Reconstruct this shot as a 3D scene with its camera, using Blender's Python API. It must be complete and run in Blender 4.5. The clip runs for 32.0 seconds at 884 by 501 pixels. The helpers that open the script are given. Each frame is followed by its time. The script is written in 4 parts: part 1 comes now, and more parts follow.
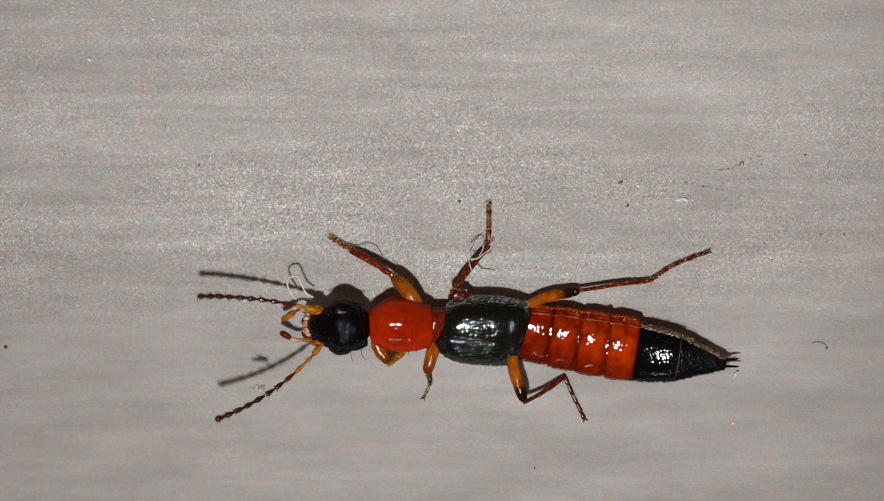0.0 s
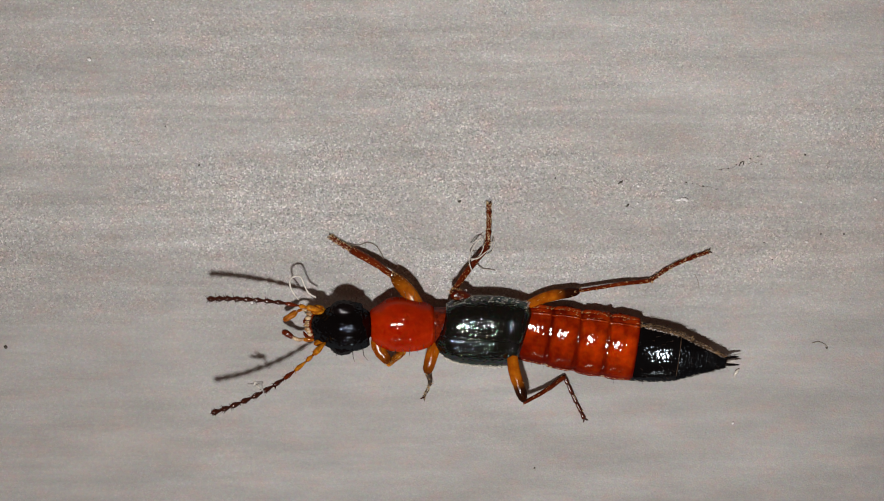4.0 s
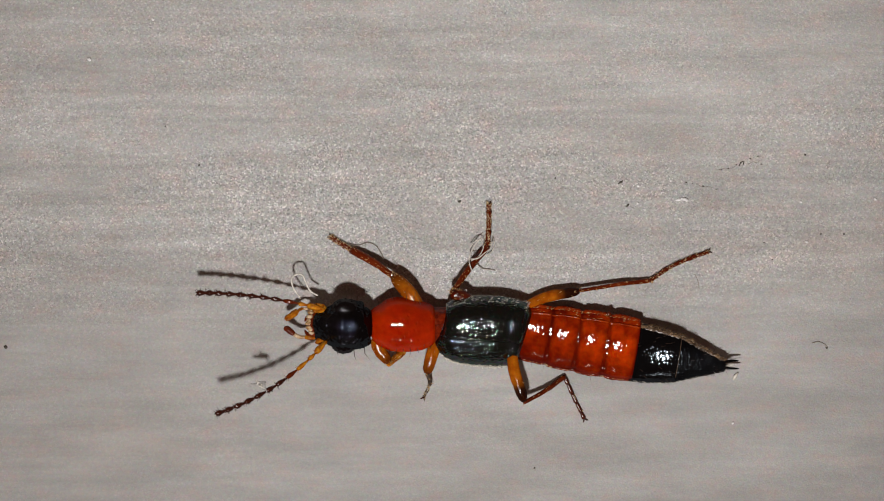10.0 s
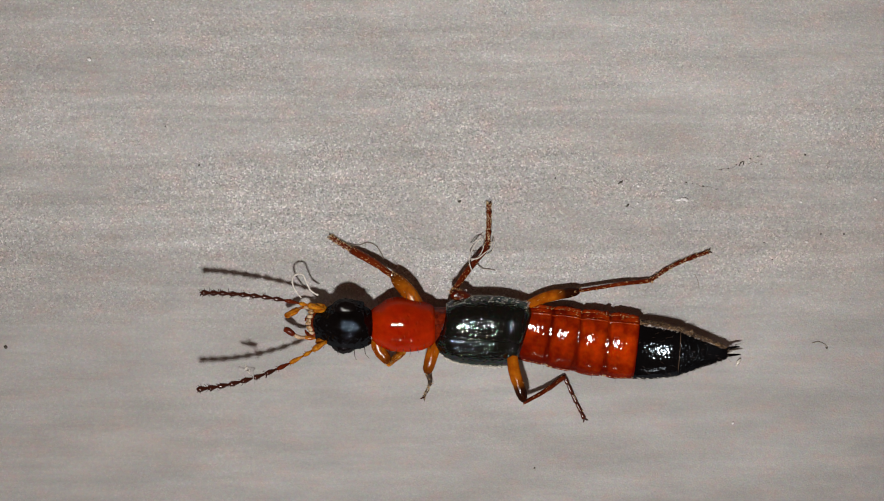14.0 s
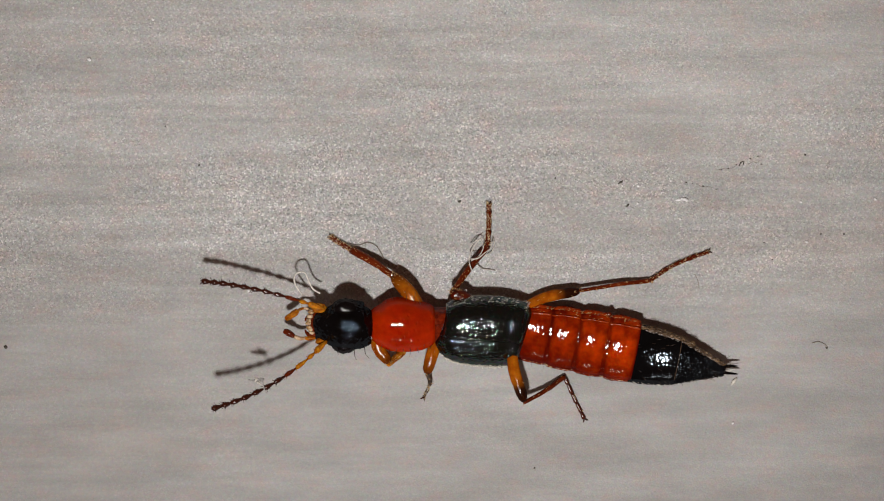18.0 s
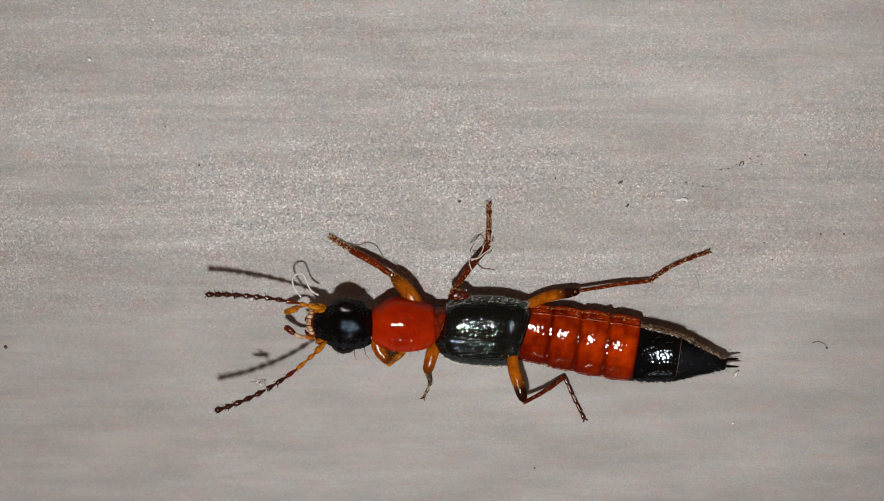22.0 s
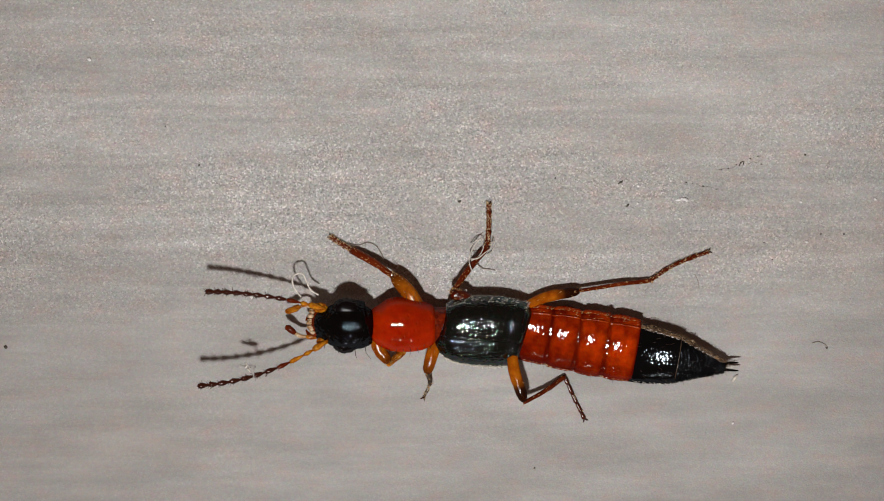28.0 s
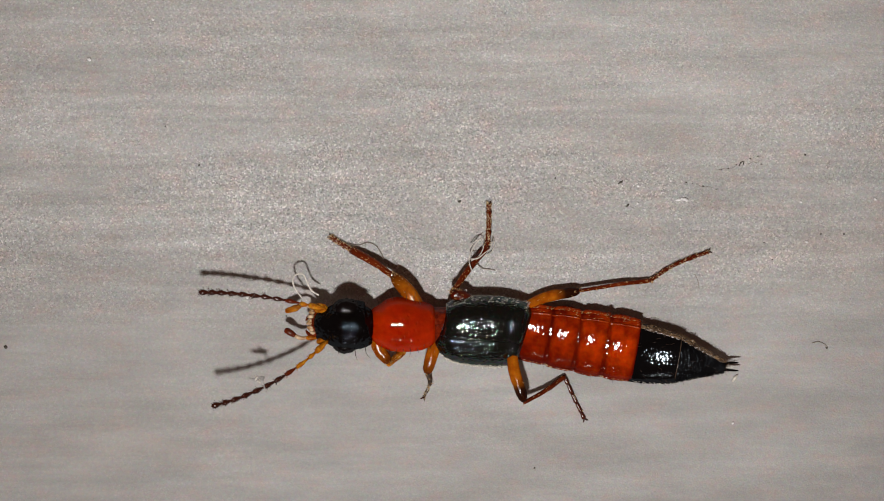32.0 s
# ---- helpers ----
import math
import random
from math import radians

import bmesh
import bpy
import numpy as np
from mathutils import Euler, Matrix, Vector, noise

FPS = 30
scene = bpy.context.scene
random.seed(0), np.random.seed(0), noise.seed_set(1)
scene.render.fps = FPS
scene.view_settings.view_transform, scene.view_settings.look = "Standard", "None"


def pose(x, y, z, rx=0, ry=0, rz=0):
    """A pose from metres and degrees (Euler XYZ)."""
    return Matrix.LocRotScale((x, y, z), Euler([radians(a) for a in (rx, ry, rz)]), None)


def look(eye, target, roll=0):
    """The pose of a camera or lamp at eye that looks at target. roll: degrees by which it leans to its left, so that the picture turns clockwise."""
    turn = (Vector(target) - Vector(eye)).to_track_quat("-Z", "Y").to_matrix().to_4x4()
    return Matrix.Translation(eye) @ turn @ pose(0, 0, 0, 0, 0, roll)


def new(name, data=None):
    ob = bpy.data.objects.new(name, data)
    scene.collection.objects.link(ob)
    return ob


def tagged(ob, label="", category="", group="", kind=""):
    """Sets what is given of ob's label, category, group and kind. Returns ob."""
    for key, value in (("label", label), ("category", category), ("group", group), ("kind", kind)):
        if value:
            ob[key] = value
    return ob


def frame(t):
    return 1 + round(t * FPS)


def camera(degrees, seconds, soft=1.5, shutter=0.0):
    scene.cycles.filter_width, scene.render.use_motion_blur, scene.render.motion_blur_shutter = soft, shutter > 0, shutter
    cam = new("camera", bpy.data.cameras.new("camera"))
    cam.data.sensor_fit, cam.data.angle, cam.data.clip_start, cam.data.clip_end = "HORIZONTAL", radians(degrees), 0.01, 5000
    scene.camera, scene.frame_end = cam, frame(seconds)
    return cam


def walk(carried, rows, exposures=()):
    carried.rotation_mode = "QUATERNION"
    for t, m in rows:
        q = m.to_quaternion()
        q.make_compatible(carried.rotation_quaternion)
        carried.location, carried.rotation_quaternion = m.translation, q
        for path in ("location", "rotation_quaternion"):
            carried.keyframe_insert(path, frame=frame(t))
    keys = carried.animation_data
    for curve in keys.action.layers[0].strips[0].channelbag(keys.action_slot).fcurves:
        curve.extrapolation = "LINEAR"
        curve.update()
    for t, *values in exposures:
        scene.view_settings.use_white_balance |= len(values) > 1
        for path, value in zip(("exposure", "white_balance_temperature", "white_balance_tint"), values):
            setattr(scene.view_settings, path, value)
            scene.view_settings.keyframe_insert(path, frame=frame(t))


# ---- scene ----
# ---- camera ----
# Plan unit: one hundredth of a millimetre. The lens hangs LENS units above the board and looks straight down.
U = 1e-5
LENS = 4500.0
MIDX, MIDY = 784.0, 444.0

cam = camera(2 * math.degrees(math.atan(MIDX / LENS)), 32.0, soft=1.1, shutter=0.5)
CAM_ROWS = [(0.0, pose(0, 0, LENS * U)), (32.0, pose(0, 0, LENS * U))]
walk(cam, CAM_ROWS)

# ---- light: the small white torch beside the lens, one weak lamp of the dark room, dim room all around ----
LAMP = Vector((-200, -1060, 3300)) * U


def disc_lamp(name, eye, target, size, watts, colour, long=1.0):
    data = bpy.data.lights.new(name, "AREA")
    data.shape, data.size, data.size_y, data.energy, data.color = "ELLIPSE", size * long, size, watts, colour
    ob = new(name, data)
    ob.matrix_basis = look(eye, target)
    return ob


torch = disc_lamp("torch_light", LAMP, (0.0015, 0.014, 0), 0.0015, 0.0040, (1.0, 0.97, 0.95), 1.4)
torch.data.spread = radians(100)
disc_lamp("room_lamp", (-0.008, -0.085, 0.040), (0, -0.001, 0), 0.0013, 0.0044, (1.0, 0.93, 0.85), 15.0)

world = bpy.data.worlds.new("dim_room")
scene.world = world
world.use_nodes = True
world.node_tree.nodes["Background"].inputs["Color"].default_value = (1.0, 0.54, 0.38, 1)
world.node_tree.nodes["Background"].inputs["Strength"].default_value = 0.075
scene.view_settings.exposure = 0.0


# ---- material helpers ----
def material(name):
    mat = bpy.data.materials.new(name)
    mat.use_nodes = True
    tree = mat.node_tree
    return mat, tree.nodes, tree.links, tree.nodes["Principled BSDF"]


def coords(nodes, links, scale=(1, 1, 1)):
    tc = nodes.new("ShaderNodeTexCoord")
    mp = nodes.new("ShaderNodeMapping")
    mp.inputs["Scale"].default_value = scale
    links.new(tc.outputs["Object"], mp.inputs["Vector"])
    return mp.outputs["Vector"]


def noise_tex(nodes, links, vec, scale, detail=3.0, rough=0.55):
    n = nodes.new("ShaderNodeTexNoise")
    n.inputs["Scale"].default_value, n.inputs["Detail"].default_value, n.inputs["Roughness"].default_value = scale, detail, rough
    links.new(vec, n.inputs["Vector"])
    return n.outputs["Fac"]


def ramp(nodes, links, fac, stops):
    r = nodes.new("ShaderNodeValToRGB")
    while len(r.color_ramp.elements) < len(stops):
        r.color_ramp.elements.new(0.5)
    for e, (p, c) in zip(r.color_ramp.elements, stops):
        e.position, e.color = p, (*c, 1) if len(c) == 3 else c
    links.new(fac, r.inputs["Fac"])
    return r.outputs["Color"]


def mixed(nodes, links, kind, fac, a, b):
    m = nodes.new("ShaderNodeMix")
    m.data_type, m.blend_type = "RGBA", kind
    if isinstance(fac, float):
        m.inputs["Factor"].default_value = fac
    else:
        links.new(fac, m.inputs["Factor"])
    for sock, v in ((m.inputs["A"], a), (m.inputs["B"], b)):
        if isinstance(v, tuple):
            sock.default_value = (*v, 1)
        else:
            links.new(v, sock)
    return m.outputs["Result"]


def bumped(nodes, links, bsdf, height, dist, strength=1.0, before=None):
    b = nodes.new("ShaderNodeBump")
    b.inputs["Strength"].default_value, b.inputs["Distance"].default_value = strength, dist
    links.new(height, b.inputs["Height"])
    if before is not None:
        links.new(before, b.inputs["Normal"])
    links.new(b.outputs["Normal"], bsdf.inputs["Normal"])
    return b.outputs["Normal"]


def chitin(name, dark, light, rough, grain, relief, sss=0.0, metal=0.0, shimmer=0.0, radius=(6e-5, 2e-5, 6e-6), spec=0.04, patch=45, tone=None, sheen=0.0, tint=(1, 1, 1)):
    """Insect cuticle: two colours mottled at two scales, fine relief."""
    mat, nodes, links, bsdf = material(name)
    vec = coords(nodes, links)
    big = noise_tex(nodes, links, vec, 1 / (patch * U), 2.0)
    small = noise_tex(nodes, links, vec, 1 / (grain * U), 3.0)
    base = ramp(nodes, links, big, [(0.3, dark), (0.7, light)])
    fine = ramp(nodes, links, small, [(0.25, (0.72, 0.72, 0.72)), (0.75, (1.15, 1.15, 1.15))])
    base = mixed(nodes, links, "MULTIPLY", 0.7, base, fine)
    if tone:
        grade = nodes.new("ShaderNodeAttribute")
        grade.attribute_name = "tone_mix"
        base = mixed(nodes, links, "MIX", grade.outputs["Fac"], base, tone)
    links.new(base, bsdf.inputs["Base Color"])
    r = nodes.new("ShaderNodeMapRange")
    r.inputs["To Min"].default_value, r.inputs["To Max"].default_value = rough * 0.75, rough * 1.3
    links.new(small, r.inputs["Value"])
    bsdf.inputs["Roughness"].default_value = 0.42
    normal = bumped(nodes, links, bsdf, small, relief * U, 0.8)
    bsdf.inputs["Metallic"].default_value = metal
    bsdf.inputs["IOR"].default_value = 1.56
    bsdf.inputs["Specular IOR Level"].default_value = sheen
    gloss = nodes.new("ShaderNodeBsdfAnisotropic")
    gloss.distribution = "BECKMANN"
    gloss.inputs["Color"].default_value = (*tint, 1)
    links.new(r.outputs["Result"], gloss.inputs["Roughness"])
    links.new(normal, gloss.inputs["Normal"])
    both = nodes.new("ShaderNodeMixShader")
    both.inputs["Fac"].default_value = spec
    links.new(bsdf.outputs["BSDF"], both.inputs[1])
    links.new(gloss.outputs["BSDF"], both.inputs[2])
    links.new(both.outputs["Shader"], nodes["Material Output"].inputs["Surface"])
    if sss:
        bsdf.inputs["Subsurface Weight"].default_value = sss
        bsdf.inputs["Subsurface Radius"].default_value = radius
        bsdf.inputs["Subsurface Scale"].default_value = 1.0
    if shimmer:
        cells = nodes.new("ShaderNodeTexVoronoi")
        cells.inputs["Scale"].default_value = 1 / (4.5 * U)
        links.new(vec, cells.inputs["Vector"])
        links.new(mixed(nodes, links, "MIX", shimmer, (0.75, 1.0, 0.98), cells.outputs["Color"]), gloss.inputs["Color"])
    return mat


def plain(name, colour, rough, trans=0.0, grain=8):
    mat, nodes, links, bsdf = material(name)
    vec = coords(nodes, links)
    fac = noise_tex(nodes, links, vec, 1 / (grain * U), 2.0)
    lo = tuple(c * 0.65 for c in colour)
    hi = tuple(min(1, c * 1.25) for c in colour)
    links.new(ramp(nodes, links, fac, [(0.3, lo), (0.7, hi)]), bsdf.inputs["Base Color"])
    bsdf.inputs["Roughness"].default_value = rough
    bsdf.inputs["Transmission Weight"].default_value = trans
    return mat


RED = chitin("red_orange_cuticle", (0.30, 0.013, 0.0006), (0.46, 0.024, 0.001), 0.12, 9, 0.3, sss=0.8, spec=0.028, radius=(2.6e-4, 3e-5, 6e-6))
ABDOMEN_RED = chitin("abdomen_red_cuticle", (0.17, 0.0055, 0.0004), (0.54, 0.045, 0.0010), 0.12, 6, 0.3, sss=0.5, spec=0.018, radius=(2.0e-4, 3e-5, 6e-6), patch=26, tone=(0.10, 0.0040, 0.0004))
BLACK = chitin("black_cuticle", (0.0010, 0.0008, 0.0010), (0.0026, 0.0022, 0.0026), 0.13, 5, 0.35, spec=0.036, tint=(0.72, 0.86, 1.0))
ABDOMEN_BLACK = chitin("black_abdomen_cuticle", (0.0010, 0.0010, 0.0013), (0.0026, 0.0026, 0.0031), 0.15, 4, 0.2, spec=0.036, tint=(0.72, 0.86, 1.0))
TAIL_BLACK = chitin("grained_black_cuticle", (0.0010, 0.0010, 0.0013), (0.0026, 0.0026, 0.0031), 0.24, 4, 0.5, spec=0.022, tint=(0.72, 0.86, 1.0))
GREEN = chitin("dark_green_metallic_cuticle", (0.0007, 0.0017, 0.0016), (0.0016, 0.0036, 0.0033), 0.14, 3.5, 0.25, metal=0.2, spec=0.115, shimmer=0.5, sheen=0.02)
AMBER = chitin("amber_cuticle", (0.20, 0.033, 0.0012), (0.60, 0.23, 0.012), 0.15, 6, 1.0, sss=0.3, spec=0.04, patch=8)
THIGH = chitin("amber_thigh_cuticle", (0.27, 0.048, 0.0012), (0.50, 0.14, 0.005), 0.17, 6, 0.9, sss=0.3, spec=0.024, patch=16, tone=(0.022, 0.005, 0.002))
DUSK = chitin("dull_tan_cuticle", (0.025, 0.015, 0.009), (0.15, 0.095, 0.058), 0.26, 5, 2.6, spec=0.06, patch=9)
BROWN = chitin("dark_rusty_cuticle", (0.022, 0.003, 0.0012), (0.11, 0.011, 0.002), 0.2, 5, 2.2, spec=0.045, patch=14)
SIDE_RED = chitin("red_margin_cuticle", (0.16, 0.008, 0.001), (0.42, 0.05, 0.004), 0.22, 5, 0.8, sss=0.06, spec=0.02, patch=12)
MARGIN = chitin("dark_red_margin_cuticle", (0.07, 0.004, 0.001), (0.22, 0.02, 0.004), 0.2, 4, 0.8, spec=0.04, patch=7)
RUST = chitin("rusty_brown_cuticle", (0.065, 0.006, 0.0012), (0.19, 0.024, 0.003), 0.17, 6, 1.0, sss=0.05, spec=0.05)
DARKLEG = chitin("dark_brown_cuticle", (0.020, 0.004, 0.002), (0.085, 0.016, 0.007), 0.24, 6, 1.2, spec=0.055)
EYE = chitin("dark_compound_eye", (0.0016, 0.0013, 0.0018), (0.004, 0.003, 0.004), 0.16, 3, 0.2, spec=0.04)
PALE = chitin("pale_membrane", (0.34, 0.15, 0.04), (0.74, 0.58, 0.38), 0.3, 4, 1.6, sss=0.1, patch=6)
DULLGOLD = plain("dull_golden_bristle", (0.34, 0.21, 0.10), 0.3)
GOLD = plain("golden_bristle", (0.62, 0.38, 0.15), 0.22)
PALEGOLD = plain("pale_golden_bristle", (0.80, 0.60, 0.32), 0.25)
DARKHAIR = plain("dark_bristle", (0.05, 0.025, 0.015), 0.35)
PALEHAIR = plain("pale_bristle", (0.85, 0.78, 0.68), 0.3)
LINT = plain("white_lint", (0.78, 0.74, 0.66), 0.55)
GREYLINT = plain("grey_lint", (0.30, 0.26, 0.22), 0.6)
DUST = plain("grey_dust", (0.40, 0.385, 0.37), 0.7)
DIRT = plain("dark_dirt", (0.085, 0.075, 0.058), 0.8)
FLAKE = plain("white_flake", (0.85, 0.83, 0.80), 0.5)


def board_material():
    """Grey wood-grain laminate: long soft streaks, dry grain that comes and goes, glinting dust."""
    mat, nodes, links, bsdf = material("grey_laminate")
    flat = coords(nodes, links)

    def layer(scale, size, stops, detail=3.0, rough=0.6):
        return ramp(nodes, links, noise_tex(nodes, links, coords(nodes, links, scale), 1 / (size * U), detail, rough), stops)
    def blob(px, py, rx, ry):
        """A soft oval patch round a plan point."""
        shape = nodes.new("ShaderNodeMapping")
        shape.vector_type = "POINT"
        shape.inputs["Scale"].default_value = (1 / (rx * U), 1 / (ry * U), 1)
        shape.inputs["Location"].default_value = (-(px - MIDX) / rx, -(MIDY - py) / ry, 0)
        links.new(flat, shape.inputs["Vector"])
        ball = nodes.new("ShaderNodeTexGradient")
        ball.gradient_type = "QUADRATIC_SPHERE"
        half = nodes.new("ShaderNodeVectorMath")
        half.operation = "SCALE"
        half.inputs["Scale"].default_value = 0.5
        links.new(shape.outputs["Vector"], half.inputs[0])
        links.new(half.outputs["Vector"], ball.inputs["Vector"])
        return ball.outputs["Fac"]

    col = layer((0.16, 1.0, 1.0), 70, [(0.30, (0.392, 0.378, 0.360)), (0.70, (0.486, 0.476, 0.462))], 4.0)
    for tone in (layer((0.8, 1.0, 1.0), 330, [(0.30, (0.94, 0.93, 0.92)), (0.70, (1.05, 1.05, 1.05))], 2.0),
                 layer((0.35, 1.0, 1.0), 60, [(0.32, (0.905, 0.905, 0.905)), (0.68, (1.09, 1.09, 1.095))], 4.0, 0.65),
                 layer((0.6, 1.0, 1.0), 30, [(0.30, (1.075, 0.965, 0.95)), (0.45, (1.0, 1.0, 1.0)), (0.70, (0.95, 1.0, 1.02))], 3.0)):
        col = mixed(nodes, links, "MULTIPLY", 1.0, col, tone)
    # the grain is strong in patches; its fade up and down mimics lens blur
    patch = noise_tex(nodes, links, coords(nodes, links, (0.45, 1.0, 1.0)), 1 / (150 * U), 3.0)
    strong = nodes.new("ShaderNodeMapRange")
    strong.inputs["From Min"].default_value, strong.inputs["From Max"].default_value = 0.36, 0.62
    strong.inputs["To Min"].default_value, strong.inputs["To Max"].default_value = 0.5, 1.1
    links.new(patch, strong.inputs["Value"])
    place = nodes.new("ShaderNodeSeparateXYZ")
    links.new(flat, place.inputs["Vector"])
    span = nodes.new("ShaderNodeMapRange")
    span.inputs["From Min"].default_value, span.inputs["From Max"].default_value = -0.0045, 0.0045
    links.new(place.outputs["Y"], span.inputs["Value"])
    grain_fade = ramp(nodes, links, span.outputs["Result"], [(0.0, (0.15,) * 3), (0.33, (0.2,) * 3), (0.48, (0.9,) * 3), (0.66, (1.0,) * 3), (0.82, (0.70,) * 3), (1.0, (0.5,) * 3)])
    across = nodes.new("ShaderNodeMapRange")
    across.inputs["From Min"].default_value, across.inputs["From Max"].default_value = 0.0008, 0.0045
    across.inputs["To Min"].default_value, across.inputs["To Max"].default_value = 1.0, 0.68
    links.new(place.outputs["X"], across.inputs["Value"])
    grain_fade = mixed(nodes, links, "MULTIPLY", 1.0, grain_fade, across.outputs["Result"])
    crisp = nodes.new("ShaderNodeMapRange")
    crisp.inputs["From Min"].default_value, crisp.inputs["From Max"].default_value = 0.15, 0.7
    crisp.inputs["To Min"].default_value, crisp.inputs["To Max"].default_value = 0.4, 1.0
    links.new(grain_fade, crisp.inputs["Value"])
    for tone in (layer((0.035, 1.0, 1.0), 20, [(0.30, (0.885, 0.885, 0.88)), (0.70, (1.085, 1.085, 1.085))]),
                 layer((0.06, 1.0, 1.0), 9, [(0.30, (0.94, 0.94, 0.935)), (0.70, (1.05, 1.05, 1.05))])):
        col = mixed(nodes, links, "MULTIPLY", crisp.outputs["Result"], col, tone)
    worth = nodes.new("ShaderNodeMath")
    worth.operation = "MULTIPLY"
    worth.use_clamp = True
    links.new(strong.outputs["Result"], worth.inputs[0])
    links.new(grain_fade, worth.inputs[1])
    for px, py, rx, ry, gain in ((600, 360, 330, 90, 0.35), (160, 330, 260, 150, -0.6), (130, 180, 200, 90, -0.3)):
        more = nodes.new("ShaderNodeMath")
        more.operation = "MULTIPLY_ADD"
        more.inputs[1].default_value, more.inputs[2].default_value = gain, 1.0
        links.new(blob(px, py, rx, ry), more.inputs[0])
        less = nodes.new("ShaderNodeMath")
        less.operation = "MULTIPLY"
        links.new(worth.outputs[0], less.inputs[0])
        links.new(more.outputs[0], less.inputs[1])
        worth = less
    grain = noise_tex(nodes, links, coords(nodes, links, (0.8, 1.0, 1.0)), 1 / (3.4 * U), 3.0, 0.7)
    grains = nodes.new("ShaderNodeTexVoronoi")
    grains.inputs["Scale"].default_value = 1 / (2.4 * U)
    stir = nodes.new("ShaderNodeTexNoise")
    stir.inputs["Scale"].default_value, stir.inputs["Detail"].default_value = 1 / (3.0 * U), 2.0
    links.new(flat, stir.inputs["Vector"])
    push = nodes.new("ShaderNodeVectorMath")
    push.operation = "MULTIPLY_ADD"
    push.inputs[1].default_value = (6 * U, 3 * U, 3 * U)
    links.new(stir.outputs["Color"], push.inputs[0])
    links.new(flat, push.inputs[2])
    links.new(push.outputs["Vector"], grains.inputs["Vector"])
    lone = nodes.new("ShaderNodeSeparateColor")
    links.new(grains.outputs["Color"], lone.inputs["Color"])
    speckle = ramp(nodes, links, lone.outputs["Blue"], [(0.0, (0.47,) * 3), (0.22, (0.82,) * 3), (0.40, (0.97,) * 3), (0.66, (1.02,) * 3), (0.85, (1.30,) * 3), (1.0, (1.85,) * 3)])
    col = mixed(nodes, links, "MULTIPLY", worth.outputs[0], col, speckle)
    # pale and brown patches of the board; some paint out uneven torch light
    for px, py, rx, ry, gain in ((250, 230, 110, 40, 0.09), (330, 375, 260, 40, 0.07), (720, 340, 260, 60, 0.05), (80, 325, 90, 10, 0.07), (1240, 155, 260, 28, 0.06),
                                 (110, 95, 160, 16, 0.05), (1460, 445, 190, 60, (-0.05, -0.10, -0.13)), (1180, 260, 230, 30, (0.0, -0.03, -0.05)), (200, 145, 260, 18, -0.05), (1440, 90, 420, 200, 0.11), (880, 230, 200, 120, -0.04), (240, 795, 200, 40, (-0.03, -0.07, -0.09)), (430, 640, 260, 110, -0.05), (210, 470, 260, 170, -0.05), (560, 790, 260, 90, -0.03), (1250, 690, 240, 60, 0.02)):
        stain_and_light = gain if isinstance(gain, tuple) else (gain, gain, gain)
        rate = mixed(nodes, links, "MIX", blob(px, py, rx, ry), (1.0, 1.0, 1.0), tuple(1 + c for c in stain_and_light))
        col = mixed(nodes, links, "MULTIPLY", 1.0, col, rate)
    chroma = nodes.new("ShaderNodeTexNoise")
    chroma.inputs["Scale"].default_value, chroma.inputs["Detail"].default_value = 1 / (6 * U), 2.0
    links.new(flat, chroma.inputs["Vector"])
    col = mixed(nodes, links, "OVERLAY", 0.16, col, chroma.outputs["Color"])
    cells = nodes.new("ShaderNodeTexVoronoi")
    cells.inputs["Scale"].default_value = 1 / (10 * U)
    links.new(flat, cells.inputs["Vector"])
    dots = ramp(nodes, links, cells.outputs["Distance"], [(0.07, (1, 1, 1)), (0.17, (0, 0, 0))])
    pick = nodes.new("ShaderNodeSeparateColor")
    links.new(cells.outputs["Color"], pick.inputs["Color"])
    for channel, low, tone in (("Red", 0.93, (0.85, 0.84, 0.82)), ("Green", 0.955, (0.16, 0.14, 0.12))):
        on = nodes.new("ShaderNodeMath")
        on.operation = "GREATER_THAN"
        on.inputs[1].default_value = low
        links.new(pick.outputs[channel], on.inputs[0])
        fac = nodes.new("ShaderNodeMath")
        fac.operation = "MULTIPLY"
        links.new(on.outputs[0], fac.inputs[0])
        links.new(dots, fac.inputs[1])
        dry = nodes.new("ShaderNodeMath")
        dry.operation = "MULTIPLY"
        links.new(fac.outputs[0], dry.inputs[0])
        links.new(worth.outputs[0], dry.inputs[1])
        fac = dry
        col = mixed(nodes, links, "MIX", fac.outputs[0], col, tone)
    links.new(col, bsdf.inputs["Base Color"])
    bsdf.inputs["Roughness"].default_value = 0.6
    bumped(nodes, links, bsdf, grain, 1.5 * U, 0.6)
    return mat


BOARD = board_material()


# ---- geometry helpers ----
def at(x, y, h=0.0):
    """The point at height h (units) that the lens sees over the board's plan point x, y."""
    k = (1 - h / LENS) * U
    return Vector(((x - MIDX) * k, (MIDY - y) * k, h * U))


